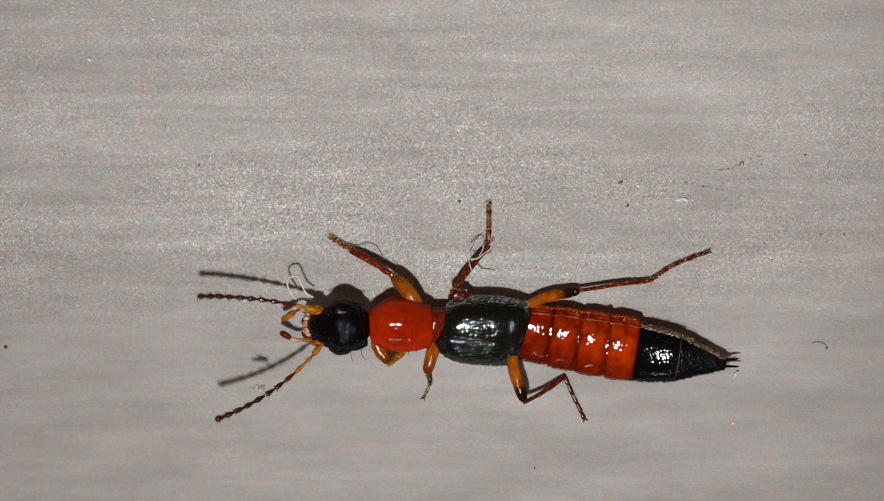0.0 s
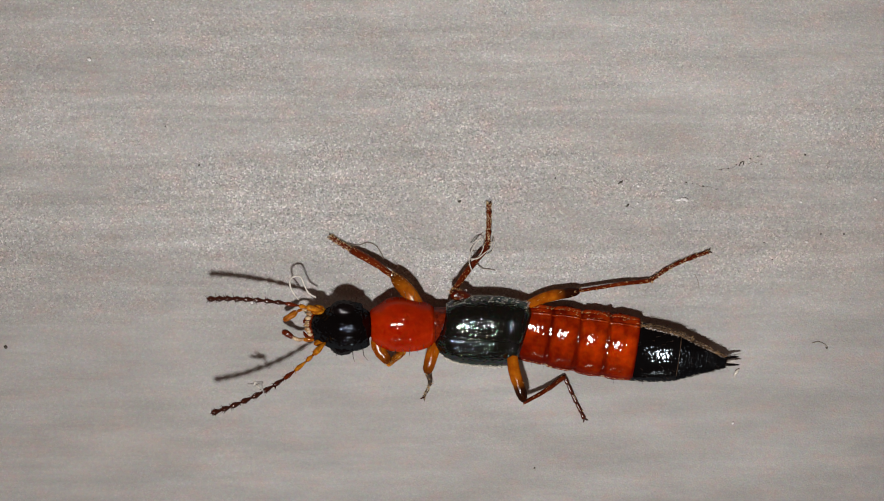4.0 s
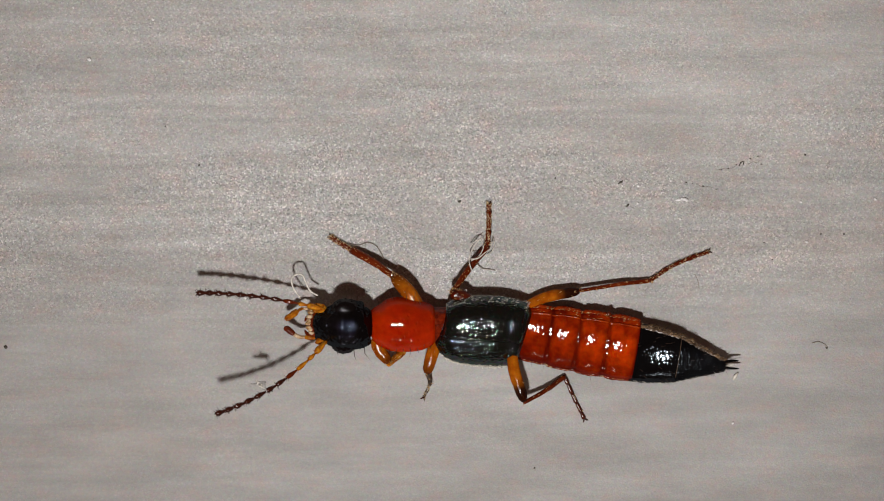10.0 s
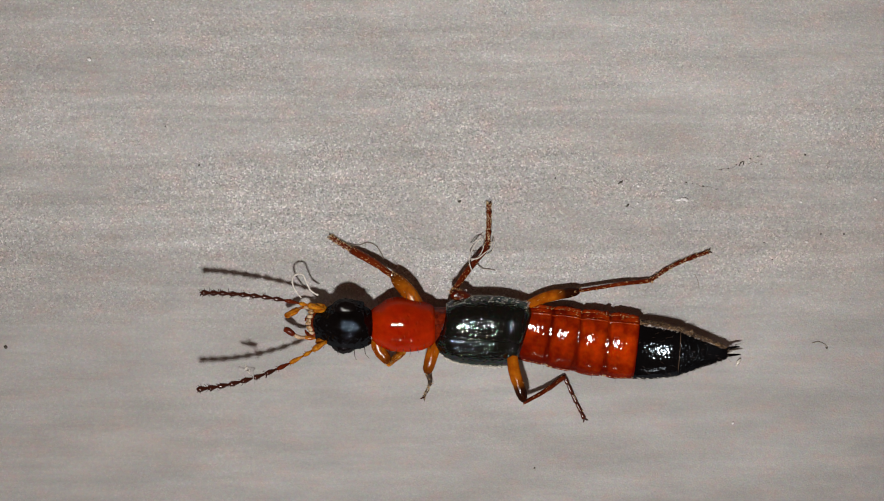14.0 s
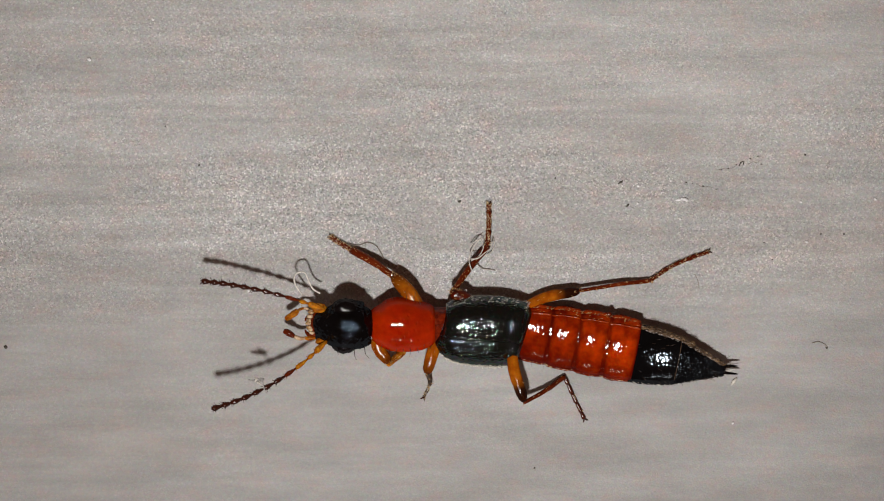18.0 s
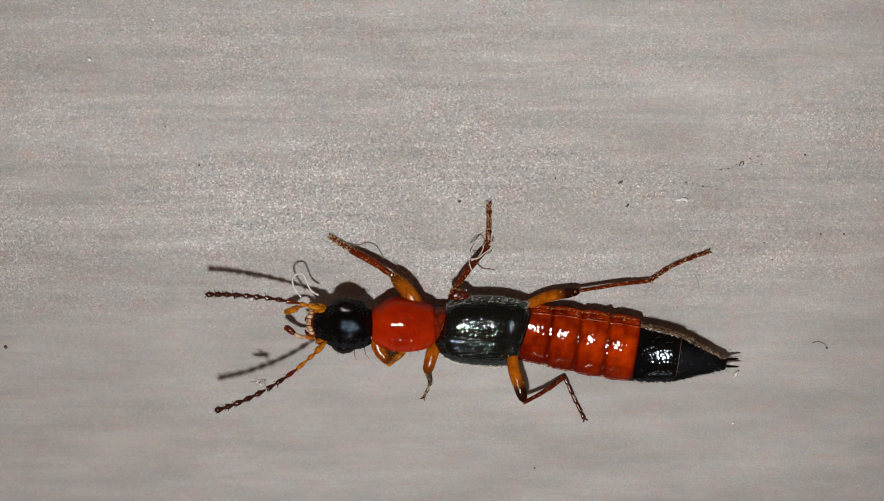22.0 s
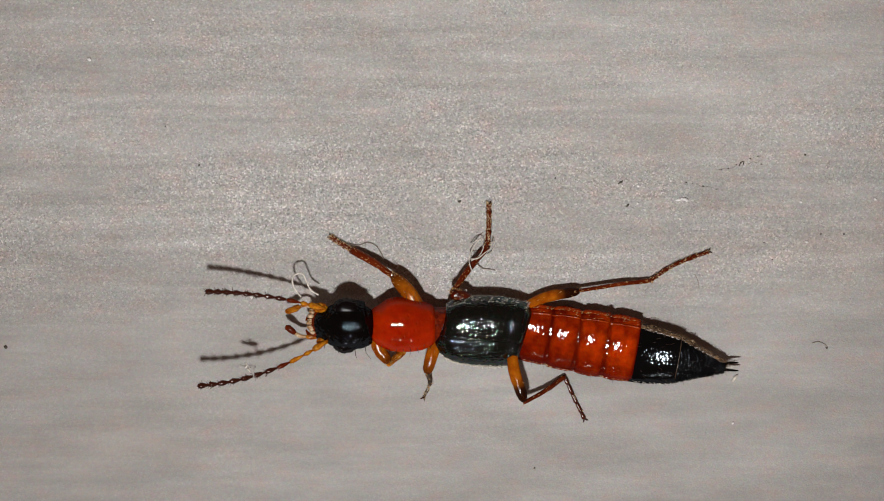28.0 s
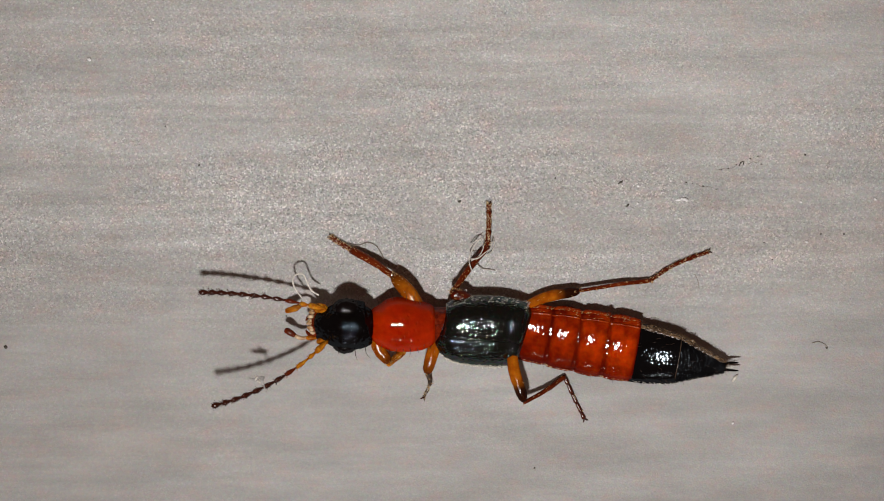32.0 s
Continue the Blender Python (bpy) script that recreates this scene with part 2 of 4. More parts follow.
class Geo:
    """Faces gathered for one mesh."""

    def __init__(self):
        self.v, self.f = [], []

    def rings(self, rings, caps=True):
        base, n = len(self.v), len(rings[0])
        for r in rings:
            self.v += r
        for i in range(len(rings) - 1):
            a = base + i * n
            for k in range(n):
                j = (k + 1) % n
                self.f.append((a + k, a + j, a + n + j, a + n + k))
        if caps:
            self.f.append(tuple(base + k for k in reversed(range(n))))
            self.f.append(tuple(base + (len(rings) - 1) * n + k for k in range(n)))
        return self

    def tube(self, path, radii, n=8, flat=1.0, rough=0.0, caps=True):
        """A round bar along a path of points; radii in units."""
        rings = []
        for i, p in enumerate(path):
            d = (path[min(i + 1, len(path) - 1)] - path[max(i - 1, 0)]).normalized()
            s = d.cross(Vector((0, 0, 1)))
            s = s.normalized() if s.length > 1e-4 else Vector((0, 1, 0))
            w = s.cross(d).normalized()
            ring = []
            for k in range(n):
                a = 2 * math.pi * k / n
                r = radii[i] * U * (1 + rough * (random.random() - 0.5))
                ring.append(p + s * (r * math.cos(a)) + w * (r * flat * math.sin(a)))
            rings.append(ring)
        return self.rings(rings, caps)

    def hair(self, p, d, length, r=0.6, bend=0.25):
        """A thin bristle from p along d; length in units."""
        d = d.normalized()
        side = Vector((random.uniform(-1, 1), random.uniform(-1, 1), random.uniform(-0.5, 0.5))) * bend
        q = p + d * (length * 0.55 * U)
        e = p + (d + side).normalized() * (length * U)
        return self.tube([p - d * (1.0 * U), q, e], [r, r * 0.75, r * 0.2], 4)


def part(name, geo, mat, parent=None, pivot=None, label="", flat=False, tone_mix=None):
    """Links the gathered faces as one mesh object, its origin at the pivot, under a thing or a part."""
    pivot = pivot if pivot is not None else sum(geo.v, Vector()) / len(geo.v)
    mesh = bpy.data.meshes.new(name)
    mesh.from_pydata([tuple(p - pivot) for p in geo.v], [], geo.f)
    bm = bmesh.new()
    bm.from_mesh(mesh)
    bmesh.ops.recalc_face_normals(bm, faces=bm.faces)
    bm.to_mesh(mesh)
    bm.free()
    mesh.polygons.foreach_set("use_smooth", [not flat] * len(mesh.polygons))
    mesh.materials.append(mat)
    if tone_mix:
        mesh.attributes.new("tone_mix", "FLOAT", "POINT").data.foreach_set("value", tone_mix)
    ob = new(name, mesh)
    ob["rest"] = tuple(pivot)
    ob.location = pivot
    if parent is not None:
        ob.parent = parent
        ob.location = pivot - Vector(parent["rest"])
    return tagged(ob, label)


def smooth(rows, m):
    """m rows along a smooth curve through the given rows."""
    a = np.array(rows, float)
    out = []
    for t in np.linspace(0, len(a) - 1, m):
        i = min(int(t), len(a) - 2)
        f = t - i
        p0, p1, p2, p3 = a[max(i - 1, 0)], a[i], a[i + 1], a[min(i + 2, len(a) - 1)]
        out.append(0.5 * (2 * p1 + (p2 - p0) * f + (2 * p0 - 5 * p1 + 4 * p2 - p3) * f * f + (3 * p1 - p0 - 3 * p2 + p3) * f ** 3))
    return out


def smooth_line(rows, m):
    return [Vector(r) * U for r in smooth(rows, m)]


def curve_points(rows, m):
    return [at(*r) for r in smooth(rows, m)]


ROLL = radians(23)


def shell(rows, m, n, power=2.15, arc=None, thick=0.0, relief=None, roll=ROLL):
    """Rings round a body axis. Rows: x, y, half width, half height, height of the axis. arc: the angles from and to; with
    thick, the ring goes back inside. relief(p, angle, t): units outward. Returns rings."""
    st = smooth(rows, m)
    rings = []
    for i, (x, y, w, hh, z) in enumerate(st):
        a, b = st[max(i - 1, 0)], st[min(i + 1, m - 1)]
        ax = Vector((b[0] - a[0], a[1] - b[1], 0)).normalized()
        side = Vector((-ax.y, ax.x, 0))
        if side.y < 0:
            side = -side
        up = Vector((0, 0, 1))
        s, t = side * math.cos(roll) + up * math.sin(roll), up * math.cos(roll) - side * math.sin(roll)
        c = at(x, y, z)
        if arc is None:
            angles = [(2 * math.pi * k / n, 0) for k in range(n)]
        else:
            angles = [(arc[0] + (arc[1] - arc[0]) * k / (n - 1), 0) for k in range(n)]
            angles += [(arc[1] + (arc[0] - arc[1]) * k / 7, thick) for k in range(8)]
        ring = []
        for ang, inset in angles:
            ca, sa = math.cos(ang), math.sin(ang)
            e = 2 / power
            d = s * (w * math.copysign(abs(ca) ** e, ca)) + t * (hh * math.copysign(abs(sa) ** e, sa))
            if inset:
                d = d * (1 - inset)
            elif relief:
                p = c / U + d
                d = d + d.normalized() * relief(p, ang, i / (m - 1))
            ring.append(c + d * U)
        rings.append(ring)
    return rings


def bead(p, cell, height, size):
    """Low rounded granules."""
    d = noise.voronoi(p / cell)[0][0]
    return height * max(0.0, 1 - (d / size) ** 2)


JITTER = [[(random.uniform(-0.05, 1.05), random.uniform(-0.05, 1.05), random.uniform(0.35, 1.3)) for _ in range(61)] for _ in range(61)]


def grain(u, v, cell, height, size):
    """Small domes side by side over a surface; u, v along and across it, in units. size: a dome's radius in cells."""
    u, v = u / cell, v / cell * 1.1
    iu, iv = math.floor(u), math.floor(v)
    best = 0.0
    for a in (iu - 1, iu, iu + 1):
        for b in (iv - 1, iv, iv + 1):
            ju, jv, tall = JITTER[a % 61][b % 61]
            d = ((u - a - ju) ** 2 + (v - b - jv) ** 2) / (size * size)
            if d < 1:
                best = max(best, tall * (1 - d) ** 2)
    return height * best


def pit(p, cell, depth, size):
    d = noise.voronoi(p / cell)[0][0]
    return -depth * max(0.0, 1 - (d / size) ** 2)


# ---- the board ----
def board():
    g = Geo()
    w, d, h, e = 0.30, 0.20, 0.012, 0.0012
    rings = []
    for inset, z in ((e, -h), (0, -h + e), (0, -e), (e * 0.3, -e * 0.3), (e, 0.0)):
        rings.append([Vector((sx * (w - inset), sy * (d - inset), z)) for sx, sy in ((-1, -1), (1, -1), (1, 1), (-1, 1))])
    g.rings(rings)
    ob = part("floor", g, BOARD, None, Vector((0, 0, 0)), flat=True)
    return tagged(ob, "pale grey streaked wood-grain board with dry dusty surface", "floor", kind="structure")


board()


# ---- the beetle ----
beetle = new("rove_beetle")
beetle["rest"] = tuple(at(900, 590, 0))
beetle.location = at(900, 590, 0)
tagged(beetle, "small rove beetle, orange-red and black, standing on grey board", "beetle")

HEAD = [(553, 577, 13.4, 10, 56), (557, 577, 21.6, 16, 58), (566, 577, 26.8, 22, 61), (578, 577, 30.9, 27, 65), (592, 577, 37.8, 32, 68), (606, 577, 41.0, 36, 70), (622, 576, 42.7, 37, 70), (637, 576, 42.1, 36, 69), (648, 576, 37.8, 32, 67), (655, 575, 28.8, 25, 65), (660, 575, 18.5, 16, 64), (662, 575, 10.3, 9, 64)]
PRONOTUM = [(652, 574, 8, 8, 51), (656, 574, 18, 16, 51), (663, 574, 29, 26, 51), (678, 575, 39.5, 36, 51), (692, 575, 46, 41, 51), (708, 575, 48, 41, 51), (724, 576, 47, 41, 50), (740, 577, 45, 40, 49), (756, 577, 40, 36, 48), (768, 577, 34, 31, 47), (774, 577, 24, 22, 46)]
ELYTRA = [(781, 583, 31, 21, 41), (785, 584, 42, 31, 41), (793, 584, 50, 38.5, 41), (807, 584, 56, 43, 40), (830, 585, 60.5, 45, 39), (855, 586, 62.5, 44.5, 38), (880, 588, 63, 42.5, 37), (905, 591, 61, 39, 35), (918, 594, 57, 37, 34), (926, 595, 51, 33, 33), (931, 596, 42, 27, 32)]


def head_relief(p, ang, t):
    return bead(p, 7.0, 0.6, 0.9) + pit(p + Vector((50, 0, 0)), 15.0, 1.6, 0.2) + grain(p.x, ang * 38, 11.0, 1.3, 0.34) + bead(p + Vector((0, 40, 0)), 15.0, 0.8, 0.5) + 0.6 * noise.noise(p / 13)


def make_head():
    g = Geo().rings(shell(HEAD, 130, 180, 2.1, relief=head_relief))
    head = part("head", g, BLACK, beetle, at(662, 575, 74), "glossy black punctured head")
    for x, y, z, rx, ry in ((613, 547, 88, 24, 17.5), (611, 609, 66, 22, 17)):
        c, rings = at(x, y, z), []
        for i in range(1, 40):
            a = math.pi * i / 40
            ring = []
            for k in range(72):
                b = k * math.pi / 36
                d = Vector((rx * math.cos(a), ry * math.sin(a) * math.cos(b), 17.5 * math.sin(a) * math.sin(b)))
                ring.append(c + d * (U * (1 + grain(a * 20, b * 17 * max(0.3, math.sin(a)), 4.2, 0.07, 0.62))))
            rings.append(ring)
        part("eye", Geo().rings(rings), EYE, head, label="bulging blackish compound eye")
    # amber sockets that carry the antennae
    for x, y, z, rx, ry in ((566, 546, 78, 13, 9), (571, 605, 70, 11, 7)):
        c, rings = at(x, y, z), []
        for i in range(1, 14):
            a = math.pi * i / 14
            ring = []
            for k in range(20):
                d = Vector((rx * math.cos(a), ry * math.sin(a) * math.cos(k * math.pi / 10), 8 * math.sin(a) * math.sin(k * math.pi / 10)))
                ring.append(c + d * (U * (1 + 0.22 * noise.noise(d / 5 + Vector((x, y, 0))))))
            rings.append(ring)
        part("antenna_socket", Geo().rings(rings), AMBER, head, label="lumpy amber antenna socket")
    # upper lip with pale rim teeth
    g = Geo()
    rings = []
    for x, w, hh in ((566, 25, 9), (558, 24, 9), (551, 21, 7), (548, 15, 4)):
        c = at(x, 573, 66)
        rings.append([c + Vector((0, w * math.cos(k * math.pi / 8), hh * math.sin(k * math.pi / 8))) * U for k in range(16)])
    g.rings(rings)
    part("upper_lip", g, RUST, head, label="rusty upper lip")
    g = Geo()
    for k in range(11):
        y = 550 + k * 4.1 + random.uniform(-3, 3)
        x = 553 - 6 * math.sin(math.pi * (k + 0.5) / 11) + random.uniform(-2, 1)
        big = random.choice((1.2, 1.8, 3.0, 3.8))
        g.tube([at(x + 5, y, 71), at(x + 2, y + random.uniform(-1, 1), 73), at(x - 2, y, 71), at(x - 4, y, 68)], [big * 0.6, big, big, big * 0.4], 8, rough=0.5)
    part("lip_fringe", g, PALE, head, label="pale bead-like fringe of the lip")
    for y0, y1, sgn in ((562, 570, 1), (592, 584, -1)):
        g = Geo().tube(curve_points([(562, y0, 60), (551, y0 - 2 * sgn, 60), (544, y0 + 2 * sgn, 59), (541, y1, 58)], 10), [5, 5, 4.8, 4.5, 4, 3.4, 2.8, 2.2, 1.4, 0.5], 8)
        part("mandible", g, RUST, head, label="rusty curved mandible")
    g = Geo()
    for x, y, dx, dy in ((628, 618, 3, 24), (646, 611, 4, 30), (634, 531, 2, -14), (600, 622, -2, 10), (648, 541, 5, -9), (588, 537, -3, -9), (575, 612, -3, 12)):
        p = at(x, y, 75)
        g.hair(p, Vector((dx, -dy, 12)), math.hypot(dx, dy), 0.7)
    part("head_bristles", g, DARKHAIR, head)
    return head


head = make_head()


def make_palp(rows, radii, mats, label):
    """A jointed feeler: the first joint is the part, the others sit on it."""
    root = None
    for i, (r, rad) in enumerate(zip(rows, radii)):
        pts = curve_points(r, 9)
        g = Geo().tube(pts, [rad * (0.45 + 0.75 * math.sin(math.pi * (0.12 + 0.80 * k / 8)) ** 0.8) for k in range(9)], 10, rough=0.2)
        for k in range(5):
            p = pts[random.randint(2, 7)]
            g.hair(p, Vector((random.uniform(-1, 0.3), random.uniform(-1, 1), random.uniform(0, 1))), 7, 0.5)
        if root is None:
            root = part("maxillary_palp", g, mats[i], beetle, pts[0], label)
        else:
            part("palp_joint", g, mats[i], root, pts[0])
    return root


palp_upper = make_palp([[(556, 553, 60), (548, 546, 60), (540, 543, 60)], [(541, 543, 60), (534, 544, 60), (527, 547, 60)], [(530, 545, 60), (518, 551, 60), (505, 556, 58)]],
                       [2.0, 2.2, 4.9], [PALE, AMBER, AMBER], "amber maxillary palp with club-shaped end")
palp_lower = make_palp([[(560, 598, 62), (550, 599, 62), (541, 598, 62)], [(542, 598, 62), (530, 598, 62), (520, 592, 62)], [(522, 594, 62), (512, 587, 63), (504, 583, 62)]],
                       [3.4, 3.0, 4.6], [AMBER, PALE, RUST], "amber maxillary palp bent outward")

# pronotum and the parts of the thorax


def make_pronotum():
    def relief(p, ang, t):
        k = pit(p, 11.0, 1.5, 0.2)
        return k + grain(p.x, ang * 44, 8.5, 0.36, 0.22) + 0.35 * noise.noise(p / 18)
    g = Geo().rings(shell(PRONOTUM, 110, 140, 2.25, relief=relief))
    ob = part("pronotum", g, RED, beetle, at(768, 577, 70), "smooth glossy orange-red pronotum")
    g = Geo()
    for k in range(16):
        x = 672 + 6.2 * k
        s = 1 if k % 2 else -1
        w = 44 if 690 < x < 745 else 36
        p = at(x, 576 + s * w, 70)
        g.hair(p, Vector((random.uniform(-0.4, 0.4), -s, 0.4)), random.uniform(7, 20), 0.5)
    part("pronotum_bristles", g, DARKHAIR, ob)
    return ob


pronotum = make_pronotum()

neck = [(640, 576, 13, 13, 64), (655, 575, 11, 11, 58), (675, 575, 12, 12, 53)]
part("neck", Geo().rings(shell(neck, 12, 28)), RUST, beetle, label="narrow rusty neck")
meso = [(758, 577, 30, 26, 46), (770, 577, 31, 27, 45), (782, 578, 32, 26, 43), (796, 580, 33, 24, 40)]
part("mesothorax", Geo().rings(shell(meso, 20, 60, relief=lambda p, a, t: bead(p, 7.0, 1.6, 0.55))), MARGIN, beetle, label="rusty-red waist behind the pronotum")
under = [(690, 577, 22, 14, 42), (740, 579, 34, 18, 38), (800, 586, 46, 18, 26), (860, 591, 46, 16, 21), (912, 596, 40, 12, 18)]
part("breastplate", Geo().rings(shell(under, 24, 40)), RUST, beetle, label="rusty-brown underside of the thorax")


def elytron(a0, a1, suture):
    def relief(p, ang, t):
        d = abs(ang - suture)
        edge = -1.4 * math.exp(-(d / 0.06) ** 2)
        fade = min(1.0, t * 9, (1 - t) * 9)
        return edge + fade * (grain(p.x, ang * 50, 4.2, (0.72 if t < 0.7 else 0.4) * (1 - 0.8 * math.exp(-((t - 0.29) / 0.08) ** 2)), 0.68) + (0.12 if t < 0.4 else 0.3) * noise.noise(p / 6.5)) + 0.5 * noise.noise(p / 16)
    rings = shell(ELYTRA, 220, 180, 2.3, arc=(a0, a1), thick=0.12, relief=relief)
    mid = at(855, 588, 0).y
    rings = [[q + Vector((0.10 * (q.y - mid), 0, 0)) for q in ring] for ring in rings]
    case = part("elytron", Geo().rings(rings), GREEN, beetle, label="dark blue-green metallic wing case, densely grained")
    # fine pale bristles towards the outer edge
    g = Geo()
    for k in range(230):
        ring = rings[random.randint(14, 186)]
        out = random.random() ** 1.4
        q = ring[int((0.02 + 0.34 * out) * 179) if a0 < 0 else int((0.60 + 0.20 * out ** 0.5) * 179)]
        s = 1 if a0 < 0 else -1
        g.hair(q, Vector((1.0, s * random.uniform(-0.1, 0.7), random.uniform(0.0, 0.35))), random.uniform(3, 7), 0.24 if a0 < 0 else 0.5)
    if a0 > 0:
        for k in range(240):
            q = rings[random.randint(12, 150)][int(random.uniform(0.46, 0.60) * 179)]
            g.hair(q, Vector((0.7, -random.uniform(0.6, 1.2), random.uniform(0.1, 0.5))), random.uniform(3, 6.5), 0.6)
    part("bristles", g, PALEHAIR, case, label="fine pale bristles at the edge of the wing case")


elytron(radians(-24), radians(89.7), radians(90))
elytron(radians(90.3), radians(204), radians(90))

# abdomen: four red rings, two black ones, the tail bristles


def AX(x):
    """The plan line of the abdomen's axis."""
    return 587.5 + (x - 925) * 0.17


RINGS = [(906, 972, 46, 53), (970, 1022, 53, 55.5), (1020, 1073, 55, 57), (1071, 1128, 57, 55), (1124, 1202, 54, 44), (1197, 1284, 43, 8)]
TURN = [14, 13, 12, 11, 10, 8]
JOINTS = [None, None, 1022, 1072, 1126, 1199]
segments = []


def make_ring(i):
    x0, x1, w0, w1 = RINGS[i]
    black = i >= 4
    z0, z1 = 20 + (x0 - 925) * 0.03, 20 + (x1 - 925) * 0.03
    n = 9
    rows = []
    for k in range(n):
        f = k / (n - 1)
        x = x0 + (x1 - x0) * f
        w = w0 + (w1 - w0) * f
        lip = 1.0 - 0.035 * max(0.0, 1 - f / 0.45) ** 1.6 - 0.03 * max(0.0, (f - 0.55) / 0.45) ** 2.2 if i < 5 else 1.0
        h = (0.42 + 0.022 * i) * w * (0.92 + 0.08 * math.sin(math.pi * f)) if i < 4 else 0.47 * 58 * (0.74 + 0.34 * math.sin(math.pi * f * 0.55)) if i == 4 else 0.56 * w
        rows.append((x, AX(x) + (2.5 if black else 0), w * lip, h * lip * (0.96 if f == 0 else 1), z0 + (z1 - z0) * f))
    if i == 5:
        rows.append((1287, AX(1287) + 2.5, 3, 2.5, z1))

    def relief(p, ang, t):
        d = (grain(p.x, ang * 40, 5.0, 1.3, 0.6) if i == 5 else grain(p.x, ang * 45, 4.2, 0.27, 0.75)) if black else bead(p, 6.0, 0.26, 0.6) + pit(p, 12.0, 0.5, 0.2) + grain(p.x, ang * 40, 13.0, 0.45, 0.18)
        # pressed-in groove near the front of each back plate
        return d - (0 if black else 1.6 * math.exp(-((t - 0.13) / 0.07) ** 2)) + 0.24 * noise.noise(p / 9)
    n = 280 if black else 160
    rings = shell(rows, 110 if black else 68, n, 2.2, relief=relief, roll=radians(TURN[i]))
    name = "black glossy abdominal ring" if black else "orange-red glossy abdominal ring"
    pivot = at(JOINTS[i] or x0, AX(JOINTS[i] or x0), 45)
    m = len(rings)
    # dark red bands at both ring ends, darker down the lower side
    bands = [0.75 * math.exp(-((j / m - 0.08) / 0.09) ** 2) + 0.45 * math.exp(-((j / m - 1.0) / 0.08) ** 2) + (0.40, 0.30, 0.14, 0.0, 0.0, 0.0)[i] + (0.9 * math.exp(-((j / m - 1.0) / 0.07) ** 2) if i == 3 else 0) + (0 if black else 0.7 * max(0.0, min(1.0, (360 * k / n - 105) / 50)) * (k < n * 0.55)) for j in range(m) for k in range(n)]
    seg = part("abdominal_segment", Geo().rings(rings), TAIL_BLACK if i == 5 else ABDOMEN_BLACK if black else ABDOMEN_RED, beetle, pivot, name, tone_mix=bands)
    # raised side plates along both margins
    if i < 6:
        for ang, tone in ((radians(27 if black else 20), DUSK if black else SIDE_RED), (radians(186), ABDOMEN_BLACK if black else MARGIN)):
            k = int(ang / (2 * math.pi) * n)
            pts = []
            for j in range(1, m - 1, 3):
                c = sum(rings[j], Vector()) / len(rings[j])
                q = rings[j][k]
                out = (q - c).normalized()
                wide = (1.5 if not black else 0.0) if ang < 1 else 0.5
                pts.append(q + Vector((out.x, out.y, 0)) * (wide * U) - Vector((0, 0, (7 if not black else 3) * U if ang < 1 else 0)))
            c0 = len(pts)
            plate = Geo()
            if ang < 1 and not black:
                keel = [ring[int(radians(37) / (2 * math.pi) * n)] + Vector((0, 0, 0.6 * U)) for ring in rings[4:m - 3:3]]
                plate.tube(keel, [1.9 + random.uniform(-0.7, 0.5) for _ in keel], 10, 1.0, 0.5)
            part("side_plate", plate.tube(pts, [(2.2 if black and tone is not DUSK else 5.5 if black else 6.5 if ang < 1 else 2.8) * (0.74 + 0.26 * math.sin(math.pi * (q + 0.7) / (c0 + 0.4))) + 0.6 for q in range(c0)], 10, 0.7, 0.55 if black and tone is DUSK else 0.3),
                 tone, seg)
    # tufts of short dull-gold bristles along the raised margin
    g = Geo()
    for q in range(110 if black else 22):
        j = min(m - 2, max(2, int(m * (random.choice((0.2, 0.5, 0.8)) + random.gauss(0, 0.13)))))
        p = rings[j][int(n * (random.uniform(0.03, 0.085) if black else random.uniform(0.01, 0.045)))]
        c = sum(rings[j], Vector()) / n
        g.hair(p, (p - c).normalized() * 0.7 + Vector((1.0, random.uniform(-0.3, 0.3), 0.2)), random.uniform(3, 9) if black else random.uniform(2, 5), random.uniform(0.35, 0.65))
    part("margin_bristles", g, DULLGOLD if black else GOLD, seg, pivot)
    # beads along the thin lower margin; the pale ones imitate its glints
    if not black:
        g = Geo()
        for q in range(15):
            j = 4 + int((m - 8) * (q + random.random()) / 15)
            p = rings[j][int(n * random.uniform(0.505, 0.53))]
            r = random.uniform(1.0, 2.4)
            g.tube([p + Vector((-r, 0, 0)) * U, p + Vector((0, -0.6 * r, 0.3 * r)) * U, p + Vector((r, 0, 0)) * U], [r * 0.4, r, r * 0.4], 7, 1.0, 0.2)
        part("margin_beads", g, PALE if i % 2 else MARGIN, seg, pivot)
    g = Geo()
    count = 60 if black else 16
    for q in range(count):
        j, k = random.randint(8, m - 2), int(n * random.choice([random.uniform(0.02, 0.1), random.uniform(0.45, 0.52)]))
        c = sum(rings[j], Vector()) / len(rings[j])
        p = rings[j][k]
        g.hair(p, (p - c).normalized() * 0.5 + Vector((1.0, -0.18, 0.1)), random.uniform(2, 5), 0.36)
    part("abdomen_bristles", g, PALEHAIR if black else GOLD, seg, pivot)
    g = Geo()
    for q in range(14 if black else 6):
        j, k = random.randint(20, m - 2), int(n * random.choice([0.025, 0.05, 0.52, 0.54]))
        c = sum(rings[j], Vector()) / len(rings[j])
        p = rings[j][k]
        g.hair(p, (p - c).normalized() + Vector((0.7, 0, 0)), random.uniform(7, 14), 0.3)
    part("long_bristles", g, DARKHAIR, seg, pivot)
    if black:
        g = Geo()
        for q in range(60):
            j, k = random.randint(2, m - 2), random.randint(0, n - 1)
            c = sum(rings[j], Vector()) / len(rings[j])
            p = rings[j][k]
            g.hair(p, (p - c).normalized() * 0.6 + Vector((1.0, -0.18, 0)), random.uniform(5, 10), 0.35)
